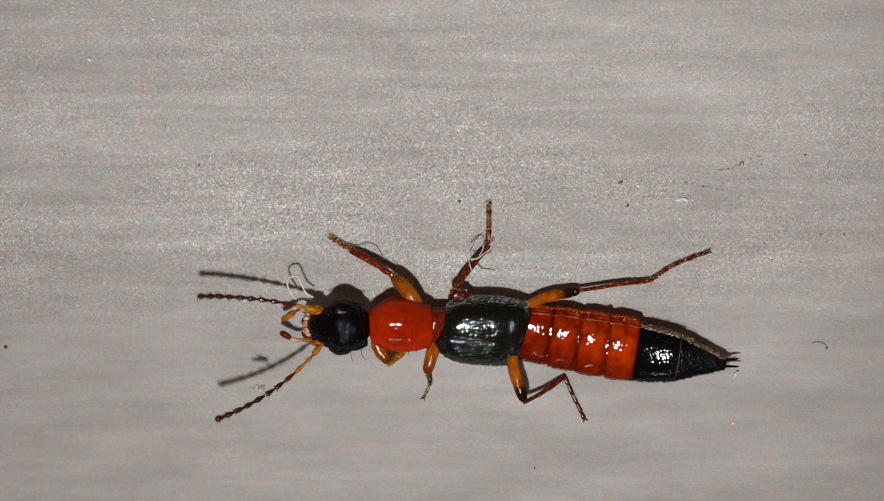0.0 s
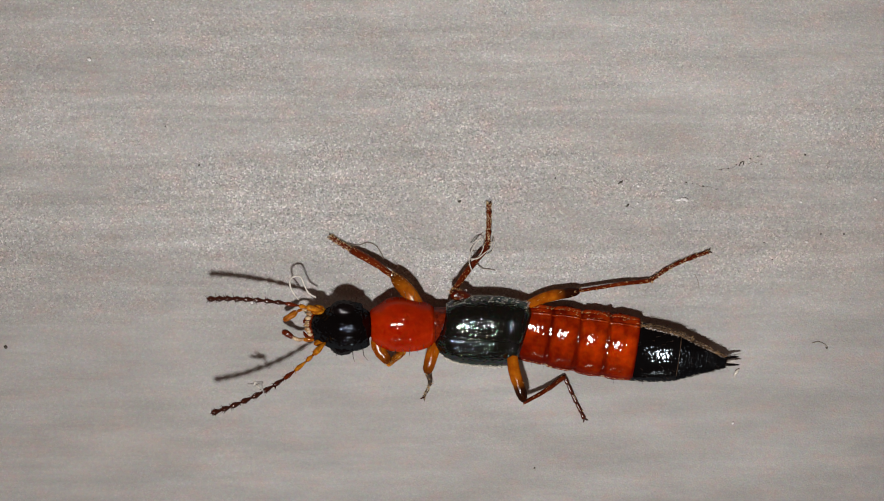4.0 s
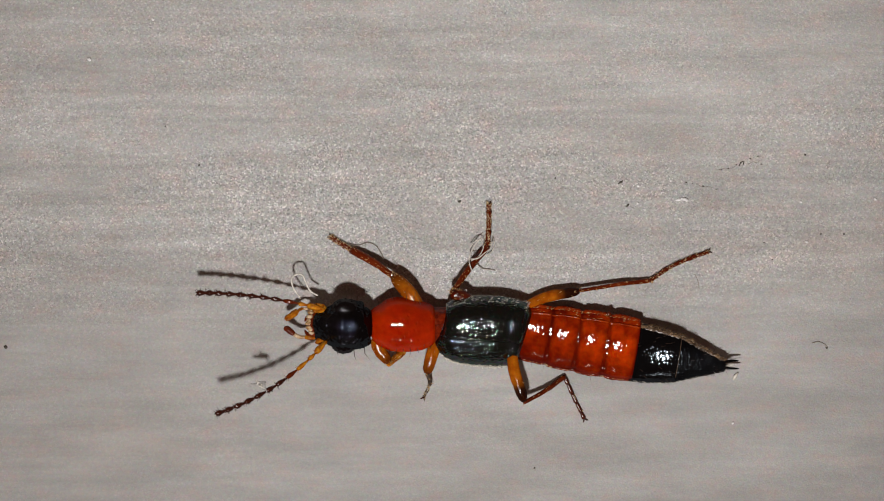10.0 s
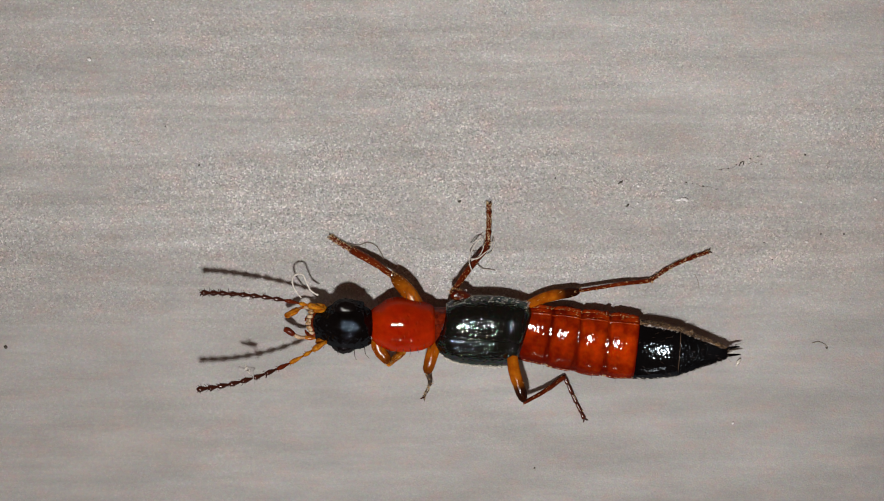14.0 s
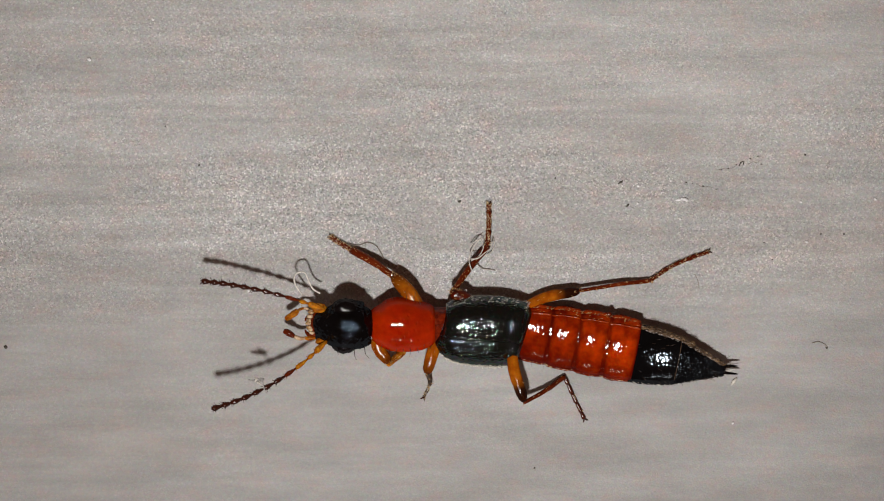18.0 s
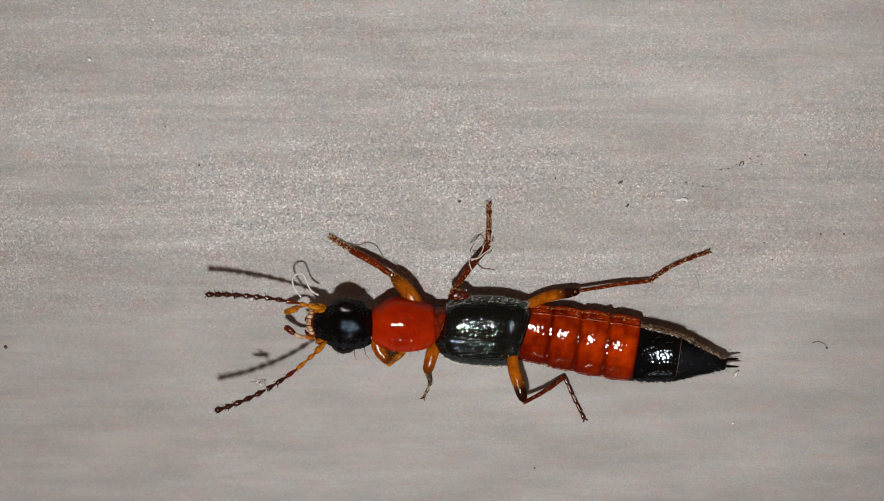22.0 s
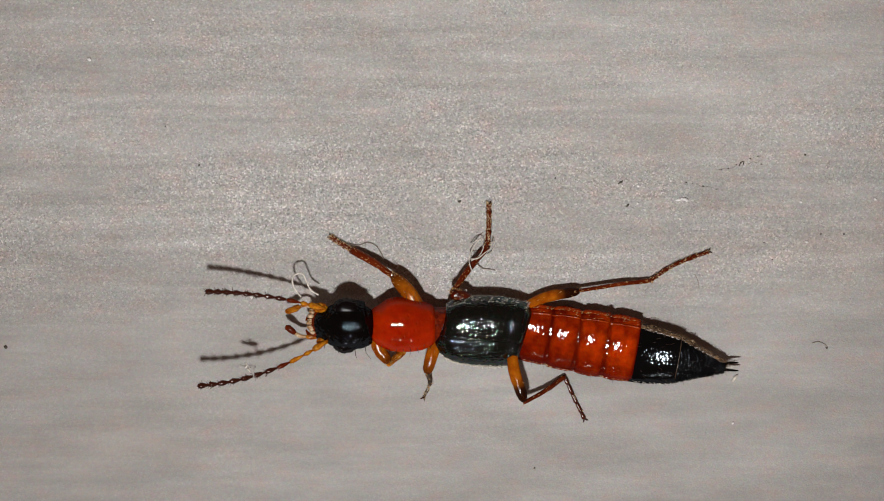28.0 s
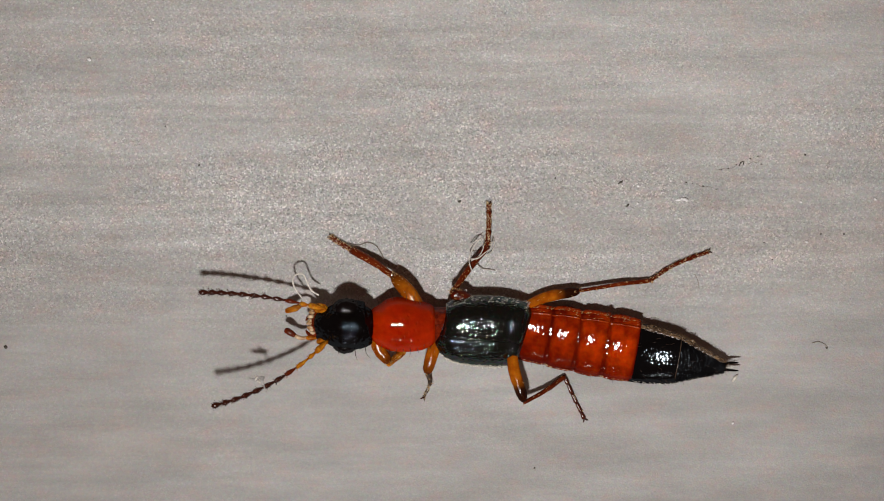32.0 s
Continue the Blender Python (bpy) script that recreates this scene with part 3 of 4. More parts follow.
        part("dark_bristles", g, DARKHAIR, seg, pivot)
    if i == 3:
        part("wart", Geo().tube(curve_points([(1079, 566, 32), (1080, 558, 38), (1081, 553, 42)], 6), [3.5, 4.5, 5, 4.6, 3.6, 1.5], 9, 1.0, 0.2), RUST, seg, label="small brown lump on the abdomen margin")
    if i == 4:
        rim = rings[m - 3]
        mid = sum(rim, Vector()) / n
        pts = [q + (q - mid).normalized() * (1.0 * U) for q in (rim[k] for k in range(-8, 106, 3))]
        part("pale_hind_margin", Geo().tube(pts, [0.65] * len(pts), 6), DUSK, seg, label="thin pale membrane edge")
    if i == 5:
        for dy, dy2 in ((-4, -6), (5, 7)):
            pts = curve_points([(1278, AX(1278) + 2.5 + dy, 32), (1296, AX(1288) + dy2, 34), (1310, AX(1290) + dy2 * 1.1, 34)], 8)
            part("tail_bristle_stalk", Geo().tube(pts, [2.8, 2.8, 2.6, 2.4, 2.1, 1.8, 1.3, 0.6], 8), BLACK, seg, label="short dark pointed tail appendage")
        g = Geo()
        for q in range(4):
            g.hair(at(1288 + q, AX(1288) + random.uniform(-8, 10), 34), Vector((1, random.uniform(-0.6, 0.4), 0.0)), random.uniform(14, 26), 0.42)
        for dx, dy in ((0, 0),):
            g.tube([at(1299 + dx, 677 + dy, 5), at(1303 + dx, 671 + dy, 6), at(1308 + dx, 665 + dy, 5)], [1.6, 3.2, 1.4], 8, 1.0, 0.3)
        part("tail_hairs", g, PALEHAIR, seg, pivot)
    return seg


for i in range(6):
    segments.append(make_ring(i))


# legs: the thigh is the part; shin, foot joints and claws sit on it
def make_leg(name, thigh, r_thigh, shin, r_shin, foot, r_foot, mats, label, hairs=30, knee=None):
    pts = curve_points(thigh, 14)
    prof = [r_thigh * (0.62 + 0.38 * math.sin(math.pi * (0.10 + 0.78 * k / 13))) * (0.55 if k == 13 else 0.86 if k == 12 else 1) for k in range(14)]
    g = Geo().tube(pts, prof, 16, 0.85, 0.09)
    grade = [max(0.0, min(1.0, (k / 13 - 0.62) * 7)) if knee else max(0.0, 0.75 * min(1.0, (k / 13 - 0.55) * 2.5)) for k in range(14) for _ in range(16)]
    leg = part(name, g, mats[0], beetle, pts[0], label, tone_mix=grade)
    g = Geo()
    for k in range(hairs // 2):
        j = random.randint(3, 13)
        side = Vector((random.uniform(-1, 1), random.uniform(-1, 1), random.uniform(-0.2, 1))).normalized()
        g.hair(pts[j] + side * (prof[j] * 0.9 * U), side + (pts[-1] - pts[0]).normalized() * 0.8, random.uniform(4, 8), 0.5)
    if hairs > 40:
        for k in range(46):
            j = random.randint(2, 13)
            e = Vector((0, 1, 0.5)).normalized()
            g.hair(pts[j] + e * (prof[j] * 0.92 * U), e + (pts[-1] - pts[0]).normalized(), random.uniform(2, 5), 0.6)
    part("thigh_bristles", g, GOLD, leg)
    sp = curve_points(shin, 12)
    sr = [r_shin * (0.8 + 0.35 * k / 11) for k in range(12)]
    part("shin", Geo().tube(sp, sr, 12, 0.9, 0.26), mats[1], leg, sp[0])
    g = Geo()
    for k in range(hairs * 2):
        j = random.randint(1, 11)
        side = Vector((random.uniform(-1, 1), random.uniform(-1, 1), random.uniform(-0.3, 1))).normalized()
        g.hair(sp[j] + side * (sr[j] * 0.9 * U), side * 0.8 + (sp[-1] - sp[0]).normalized(), random.uniform(2, 4.2), 0.5)
    part("shin_bristles", g, GOLD, leg)
    fp = curve_points(foot, 26)
    for q in range(5):
        pp = fp[q * 5:q * 5 + 6]
        part("foot_joint", Geo().tube(pp, [r_foot * (0.70 + 0.34 * k / 5) for k in range(6)], 10, 0.85, 0.25), mats[2], leg, pp[0])
    g = Geo()
    for k in range(hairs * 3):
        j = random.randint(1, 25)
        side = Vector((random.uniform(-1, 1), random.uniform(-1, 1), random.uniform(0, 1))).normalized()
        g.hair(fp[j] + side * (r_foot * 0.8 * U), side + (fp[-1] - fp[0]).normalized() * 0.9, random.uniform(2, 4.2), 0.5)
    part("foot_bristles", g, PALEGOLD, leg)
    d = (fp[-1] - fp[-4]).normalized()
    s = Vector((-d.y, d.x, 0))
    for sg in (1, -1):
        a = fp[-1]
        part("claw", Geo().tube([a - d * U, a + d * (4 * U) + s * (sg * 2.5 * U), a + d * (6 * U) + s * (sg * 5 * U) + Vector((0, 0, -1.5 * U))], [1.5, 1.2, 0.4], 6), DARKLEG, leg)
    return leg


make_leg("front_leg", [(744, 548, 50), (727, 521, 56), (697, 488, 46)], 13, [(698, 490, 46), (665, 466, 30), (624, 443, 12)], 6.5,
         [(626, 444, 11), (605, 432, 6), (587, 420, 4)], 5.4, (THIGH, RUST, RUST), "amber front leg stretched forward with bristly shin", 44)
make_leg("middle_leg", [(842, 540, 40), (822, 527, 50), (800, 518, 54)], 11.5, [(801, 520, 54), (832, 476, 34), (864, 438, 12)], 5.6,
         [(864, 440, 11), (867, 400, 6), (867, 362, 4)], 5.2, (BROWN, RUST, RUST), "rusty middle leg reaching outward from the wing cases", 44)
make_leg("hind_leg", [(928, 546, 34), (968, 527, 30), (1028, 516, 27)], 9.8, [(1025, 516, 28), (1090, 505, 24), (1154, 497, 9)], 3.8,
         [(1152, 498, 9), (1195, 470, 6), (1256, 446, 4)], 4.2, (THIGH, RUST, RUST), "amber hind leg trailing back, dark at knee and foot", 40, True)
make_leg("front_leg", [(676, 588, 50), (669, 612, 46), (690, 643, 44)], 11, [(688, 646, 40), (700, 636, 24), (716, 622, 12)], 6.0,
         [(716, 622, 11), (724, 612, 6), (730, 600, 4)], 4.2, (THIGH, AMBER, RUST), "amber front leg folded under the pronotum", 26)
make_leg("middle_leg", [(772, 608, 46), (766, 630, 48), (757, 662, 44)], 11, [(757, 664, 42), (761, 670, 26), (763, 680, 12)], 3.4,
         [(763, 680, 10), (758, 692, 5), (752, 704, 3)], 2.6, (THIGH, DUSK, DUSK), "short amber middle leg bent down to the board", 8)
make_leg("hind_leg", [(908, 622, 46), (913, 660, 54), (930, 712, 55)], 10.5, [(929, 714, 54), (965, 694, 34), (1001, 668, 10)], 4.0,
         [(1001, 668, 9), (1018, 705, 5), (1036, 742, 4)], 3.8, (THIGH, RUST, DARKLEG), "amber hind leg bent sharply, dark knee and thin shin", 5, True)
part("trochanter", Geo().tube(curve_points([(824, 519, 44), (826, 516, 45), (827, 513, 45)], 6), [1.6, 2.0, 2.4, 2.6, 2.2, 1.2], 8), FLAKE, beetle, label="pale joint bead beside the middle leg")

# antennae: rigid joints in a row, each longer than wide
LENGTHS = [0.125, 0.075, 0.115, 0.10, 0.095, 0.09, 0.09, 0.085, 0.08, 0.07, 0.075]


def make_antenna(total, tones):
    root, joints = None, []
    for i, f in enumerate(LENGTHS):
        ln = f * total
        pts = [Vector((k / 9 * ln * 1.05 * U, 0, 0)) for k in range(10)]
        fat = 4.6 if i == 0 else 3.05 + 0.11 * i
        g = Geo().tube(pts, [fat * (0.22 + 1.02 * math.sin(math.pi * (0.08 + 0.80 * (k / 9) ** 1.7))) for k in range(10)], 10, 1.0, 0.08)
        if i == 10:
            g.tube([Vector((ln * U, 0, 0)), Vector((ln * U + 3 * U, 0, 0))], [1.8, 0.4], 6)
        for k in range(7 + i):
            a = random.uniform(0, 2 * math.pi)
            side = Vector((0.7, math.cos(a), math.sin(a)))
            g.hair(Vector((random.uniform(0.4, 1.0) * ln * U, 0, 0)), side, random.uniform(6, 9) + (2 if i > 3 else 0), 0.6)
        if root is None:
            root = part("antenna", g, tones[i], beetle, Vector((0, 0, 0)), "thin beaded antenna, amber at its base and dark brown beyond")
        else:
            joints.append(part("antenna_joint", g, tones[i], root, Vector((0, 0, 0))))
    return root, joints


TONES = [AMBER, AMBER, RUST, DARKLEG, DARKLEG, DARKLEG, DARKLEG, DARKLEG, DARKLEG, DARKLEG, DARKLEG]
TONES_LOW = [AMBER, AMBER, AMBER, RUST, DARKLEG, DARKLEG, DARKLEG, DARKLEG, DARKLEG, DARKLEG, DARKLEG]
antenna_upper = make_antenna(222, TONES)
antenna_lower = make_antenna(248, TONES_LOW)


# ---- lint and dust ----
def fibre(name, rows, r, mat, label, m=28, fray=0.15):
    g = Geo().tube(curve_points(rows, m), [r * (1 + random.uniform(-fray, fray)) for _ in range(m)], 6)
    return tagged(part(name, g, mat), label, "lint")


lint_head = fibre("lint_fibre", [(534, 528, 70), (521, 510, 72), (518, 494, 72), (526, 486, 70), (537, 487, 68), (543, 500, 66), (551, 515, 64), (564, 523, 62)], 1.5, LINT,
                  "curled white lint fibre caught beside the beetle's head", 44)
fibre("lint_fibre", [(618, 432, 6), (636, 435, 4), (652, 430, 3), (668, 437, 3), (679, 456, 4), (686, 478, 14)], 0.9, GREYLINT, "thin grey lint fibre lying against the front leg", 34)
fibre("lint_fibre", [(855, 421, 30), (844, 432, 36), (835, 448, 42), (832, 463, 46), (837, 480, 48)], 1.0, LINT, "white lint fibre looped over the middle leg", 30)
fibre("lint_fibre", [(834, 459, 44), (847, 458, 46), (860, 448, 40), (870, 440, 32), (873, 428, 26)], 1.0, LINT, "white lint fibre crossing the middle leg", 30)
fibre("lint_fibre", [(833, 440, 30), (842, 428, 30), (853, 426, 28), (857, 440, 30), (848, 455, 38), (836, 462, 42)], 0.8, LINT, "white lint loop on the middle leg", 30)
fibre("lint_fibre", [(846, 468, 8), (856, 476, 3), (866, 477, 2), (878, 479, 2)], 1.0, GREYLINT, "short dark lint fibre behind the middle leg", 18)
fibre("lint_fibre", [(874, 420, 4), (877, 432, 4), (872, 446, 10), (862, 455, 16)], 0.9, LINT, "short pale lint fibre on the middle foot", 18)
fibre("lint_fibre", [(1440, 608, 2), (1452, 606, 2), (1462, 610, 2), (1467, 616, 2)], 0.6, GREYLINT, "tiny dark curved fibre lying on the board", 14)
fibre("lint_fibre", [(1232, 486, 1), (1238, 498, 1), (1240, 512, 1)], 0.6, GREYLINT, "faint hair lying on the board", 10)
fibre("lint_fibre", [(1311, 294, 1), (1314, 288, 1.5), (1319, 287, 1.5), (1318, 292, 1)], 1.0, DIRT, "tiny dark curl of dirt on the board", 14)


for rows in ([(1271, 302, 1), (1284, 298, 1), (1296, 299, 1), (1306, 293, 1)], [(1325, 293, 1), (1334, 287, 2), (1344, 288, 1), (1350, 280, 1)], [(1236, 326, 1), (1246, 331, 1), (1258, 331, 1), (1270, 336, 1)]):
    fibre("lint_fibre", rows, 0.3, GREYLINT, "thin brownish shred of fibre lying on the board", 12, 0.5)


def speck(x, y, r, mat, label, tall=0.6, stretch=1.0, turn=0.0):
    """One grain of dirt lying on the board: a lumpy pebble."""
    c = at(x, y, r * tall * 0.75)
    rings = []
    for i in range(1, 7):
        a = math.pi * i / 7
        ring = []
        for k in range(9):
            b = 2 * math.pi * k / 9
            q = r * (1 + random.uniform(-0.28, 0.28))
            px, py = q * math.cos(a) * stretch, q * math.sin(a) * math.cos(b)
            ring.append(c + Vector((px * math.cos(turn) - py * math.sin(turn), px * math.sin(turn) + py * math.cos(turn), q * tall * math.sin(a) * math.sin(b))) * U)
        rings.append(ring)
    return tagged(part("dust_speck", Geo().rings(rings), mat), label, "dust", "dust on the board")


for x, y, r, s, t in ((10, 615, 4.2, 1, 0), (1101, 323, 2.4, 2.4, 0.6), (1113, 364, 2.2, 2.2, 0.9), (815, 357, 2.6, 1.3, 0), (353, 293, 2.4, 1, 0), (985, 316, 2.0, 1, 0), (1428, 274, 2.4, 1, 0),
                      (1217, 323, 1.4, 2.0, -0.2), (1228, 325, 0.8, 1.5, 0.4), (1247, 330, 1.4, 1.8, -0.3), (1272, 335, 1.0, 2.4, 0), (1331, 281, 1.2, 1.7, -0.4), (1344, 277, 1.0, 2.2, 0.5), (1279, 301, 0.8, 4.5, 0.1), (1306, 292, 0.9, 2.4, 0.3), (1350, 291, 0.8, 4.5, 0.05), (1466, 616, 2.4, 1.4, -0.9), (1444, 607, 1.4, 1.3, 0), (1456, 415, 1.8, 1, 0), (1497, 415, 2.0, 1, 0),
                      (1292, 299, 1.3, 1.8, 0), (1355, 430, 1.6, 1, 0), (948, 830, 2.0, 1, 0), (770, 330, 1.4, 1, 0), (293, 224, 1.6, 1, 0), (1370, 460, 1.5, 1, 0), (508, 560, 1.4, 1, 0)):
    speck(x, y, r * 0.8, DIRT, "tiny dark grain of dirt on the board", 0.6, s, t)
for x, y, r, s, t in ((158, 105, 3.2, 1.2, -0.8), (1132, 329, 3.0, 1, 0), (1131, 360, 2.4, 1, 0), (1204, 354, 2.6, 2.2, 0.1), (1213, 353, 3.2, 1.9, -0.1), (1219, 355, 1.7, 1.6, 0.3), (1553, 353, 2.6, 1, 0), (1421, 358, 2.4, 1, 0), (1431, 429, 2.6, 1, 0),
                      (1207, 388, 2.2, 1, 0), (1300, 750, 2.4, 1.2, 0.3), (271, 34, 2.4, 1, 0), (492, 98, 2.0, 1, 0), (130, 13, 2.0, 1, 0), (1255, 480, 1.8, 1, 0), (60, 545, 1.8, 1, 0), (1190, 320, 1.8, 1.2, 0)):
    speck(x, y, r, FLAKE, "tiny white flake lying on the board", 0.35, s, t)

# dust fluff riding on one antenna: a dull hooked shred with white flecks
g = Geo()
g.tube(smooth_line([(0, 9, 0), (1, 3, 2), (0, -6, 3), (-1, -13, 4), (6, -17, 5), (15, -19, 5), (22, -24, 4)], 24), [1.1 + 3.0 * max(0.0, min(1.0, (k - 9) / 6)) * random.uniform(0.6, 1) for k in range(24)], 9, 0.3, 0.3)
g.tube(smooth_line([(-6, -14, 4), (0, -17, 5), (8, -16, 6)], 8), [1.0, 2.2, 2.6, 2.8, 2.6, 2.4, 1.8, 0.8], 9, 0.3, 0.3)
fluff = tagged(part("dust_fluff", g, DUST, None, Vector((0, 0, 0))), "tiny hooked shred of grey dust fluff stuck to an antenna", "lint")
g = Geo()
for x, y in ((9, -13), (10, -21)):
    for k in range(5):
        o = Vector((x + random.uniform(-2.5, 2.5), y + random.uniform(-2.5, 2.5), 8 + random.uniform(-2, 2))) * U
        g.tube([o, o + Vector((random.uniform(-3, 3), random.uniform(-3, 3), 1)) * U, o + Vector((random.uniform(-4, 4), random.uniform(-4, 4), 2)) * U], [1.3, 1.8, 0.8], 5, 1.0, 0.4)
part("white_flecks", g, LINT, fluff, Vector((0, 0, 0)), "white flecks")

fleck = tagged(part("dust_fleck", Geo().tube([Vector((3, 4.2, 0.5)) * U, Vector((5, 4.6, 1)) * U, Vector((7.5, 4.2, 1)) * U], [1.2, 3.0, 1.2], 8, 1.0, 0.3), FLAKE, None, Vector((0, 0, 0))),
               "tiny white fleck of dust stuck to an antenna", "dust")


# ---- what moves ----
def glide(rows, t):
    a = np.array(rows, float)
    return [float(np.interp(t, a[:, 0], a[:, k])) for k in range(1, a.shape[1])]


def shift(dx, dy):
    return Matrix.Translation(Vector((dx, -dy, 0)) * U)


def key_part(ob, moves):
    """moves: seconds and the world move of the part from its rest."""
    rest = Vector(ob["rest"])
    home = Vector(ob.parent["rest"]) if ob.parent else Vector()
    walk(ob, [(t, Matrix.Translation(-home) @ m @ Matrix.Translation(rest)) for t, m in moves])


def antenna_poses(base, tip, sag, lift):
    """Poses of the joints along an arched curve from base to tip. sag, lift: the arch's bulge sideways and upward."""
    chord = tip - base
    side = Vector((chord.y, -chord.x, 0)).normalized() * (sag * U)
    ctrl = base + chord * 0.5 + (side + Vector((0, 0, 1)) * (lift * U)) * 2
    q = [base * (1 - s) ** 2 + ctrl * (2 * s * (1 - s)) + tip * s * s for s in np.linspace(0, 1, 61)]
    run = [0.0]
    for a, b in zip(q, q[1:]):
        run.append(run[-1] + (b - a).length)
    marks = np.cumsum([0.0] + LENGTHS) / sum(LENGTHS) * run[-1]
    knots = [Vector([float(np.interp(m, run, [p[k] for p in q])) for k in range(3)]) for m in marks]
    out = []
    for a, b in zip(knots, knots[1:]):
        x = (b - a).normalized()
        y = Vector((0, 0, 1)).cross(x).normalized()
        z = x.cross(y)
        out.append(Matrix.Translation(a) @ Matrix((x, y, z)).transposed().to_4x4())
    return out


HEAD_ROWS = [(0, -6, 3), (1, -5, 3), (2, -3, 2), (3.5, -3, 3), (5.5, -2, 3), (8.5, -2, 3), (9.5, -1, 0.5), (10.5, 0, 0), (24, 0, 0), (25, 1.5, 0), (28, 1.5, -0.5), (32, 1.5, 0)]


def motions():
    times = [k * 0.5 for k in range(65) if not (3.5 < k * 0.5 < 5.5 or 14.5 < k * 0.5 < 16.5 or 25.5 < k * 0.5 < 27.5)]
    key_part(head, [(t, shift(*glide(HEAD_ROWS, t))) for t in times])
    tug = [(0, -2, 1), (3, -1, 1), (17.5, 1, 0), (18, 4, -3), (18.5, 0, 0), (22.5, 1, 0), (23, 7, -3), (23.5, 0, 0), (29, -1, 0), (29.5, 3, -2), (30, 0, 0), (31, 3, -3), (31.5, 0, -2), (32, 0, 0)]
    key_part(lint_head, [(t, shift(*glide(HEAD_ROWS, t)) @ shift(*glide(tug, t))) for t in times])
    key_part(pronotum, [(0, shift(-3, 0)), (3.5, shift(-1.5, 0)), (5.5, shift(0, 0)), (32, shift(0, 0))])
    for k, palp in enumerate((palp_upper, palp_lower)):
        rest = Vector(palp["rest"])
        rows = []
        for t in times:
            lean = (9 if t < 18.6 else -3) if k == 0 else 0
            a = radians(lean + 2.0 * math.sin(t * 2.1 + 2 * k) + 2.0 * math.sin(t * 5.3 + k))
            rows.append((t, shift(*glide(HEAD_ROWS, t)) @ Matrix.Translation(rest) @ Matrix.Rotation(a, 4, "Z") @ Matrix.Translation(-rest)))
        key_part(palp, rows)
    # the abdomen sways: sideways offset of its tip
    tail = [(0, -6), (0.5, 17), (1, -13), (1.5, 16), (2, 0), (2.5, 3), (3, 3), (3.5, -9), (5.5, 2), (6, 10), (6.5, -16), (7, -6), (7.5, -13), (8, -3), (8.5, -7), (9, -12), (9.5, -7), (10, -3), (10.5, -3), (11, -1), (11.5, -1), (12, -1), (12.5, -4), (13, 3), (13.5, -7), (14, -24), (14.5, 3), (16.5, -12), (17, -7), (17.5, -4), (18, 5), (18.5, -6), (19, 0), (19.5, 0), (20, -3), (20.5, -9), (21, -4), (21.5, 10), (22, -6), (22.5, -16)]
    tail += [(23, 3), (23.5, -6), (24, -1), (24.5, 0), (25, 2), (25.5, 2), (27.5, 0), (28, 0), (28.5, 0), (29, 0), (29.5, 0), (30, -6), (30.5, 0), (31, -1), (31.5, 0), (32, 0)]
    for i in range(2, 6):
        rows = []
        for t, dy in tail:
            m = Matrix.Identity(4)
            for j in range(2, i + 1):
                p = at(JOINTS[j], AX(JOINTS[j]), 45)
                m = m @ Matrix.Translation(p) @ Matrix.Rotation(-dy / 690, 4, "Z") @ Matrix.Translation(-p)
            rows.append((t, m))
        key_part(segments[i], rows)
    # antennae: seconds, then plan x, y and height of both tips
    tips = [(0, 353, 525, 125, 383, 744, 199), (0.1, 350, 512, 116, 386, 748, 199), (0.2, 349, 520, 108, 368, 734, 190), (0.3, 347, 519, 108, 384, 750, 203), (0.4, 367, 523, 142, 396, 754, 208), (0.5, 350, 503, 103, 377, 735, 181), (0.6, 345, 522, 86, 396, 753, 199), (0.7, 386, 538, 160, 409, 753, 168), (0.8, 346, 529, 99, 397, 753, 195), (0.9, 367, 519, 133, 381, 742, 190), (1, 346, 520, 112, 378, 738, 190), (1.1, 361, 500, 116, 375, 738, 185), (1.2, 386, 504, 146, 400, 753, 204), (1.3, 349, 503, 103, 364, 731, 185)]
    tips += [(1.4, 346, 516, 99, 386, 742, 194), (1.5, 358, 532, 138, 369, 729, 176), (1.6, 345, 529, 108, 397, 754, 199), (1.7, 368, 519, 138, 372, 732, 168), (1.8, 368, 519, 133, 394, 750, 199), (1.9, 350, 510, 107, 371, 732, 176), (2, 346, 519, 95, 381, 729, 176), (2.1, 368, 526, 138, 381, 744, 194), (2.2, 346, 519, 99, 397, 753, 204), (2.3, 362, 523, 134, 369, 722, 163), (2.4, 353, 507, 103, 397, 750, 216), (2.5, 346, 519, 95, 361, 709, 162), (2.6, 364, 525, 138, 403, 754, 217), (2.7, 349, 516, 112, 367, 716, 158)]
    tips += [(2.8, 361, 519, 129, 394, 750, 208), (2.9, 353, 520, 116, 364, 712, 158), (3, 346, 526, 95, 427, 756, 177), (3.1, 387, 525, 146, 394, 751, 199), (3.2, 371, 510, 133, 371, 726, 189), (3.3, 393, 513, 146, 368, 723, 176), (3.4, 352, 506, 107, 365, 712, 167), (3.5, 362, 507, 120, 377, 729, 185), (3.6, 354, 524, 113, 425, 751, 180), (3.7, 370, 530, 139, 386, 744, 190), (3.8, 372, 530, 139, 406, 749, 201), (3.9, 357, 530, 126, 396, 748, 206), (4, 371, 530, 139, 376, 732, 187), (4.1, 357, 524, 123, 385, 740, 192)]
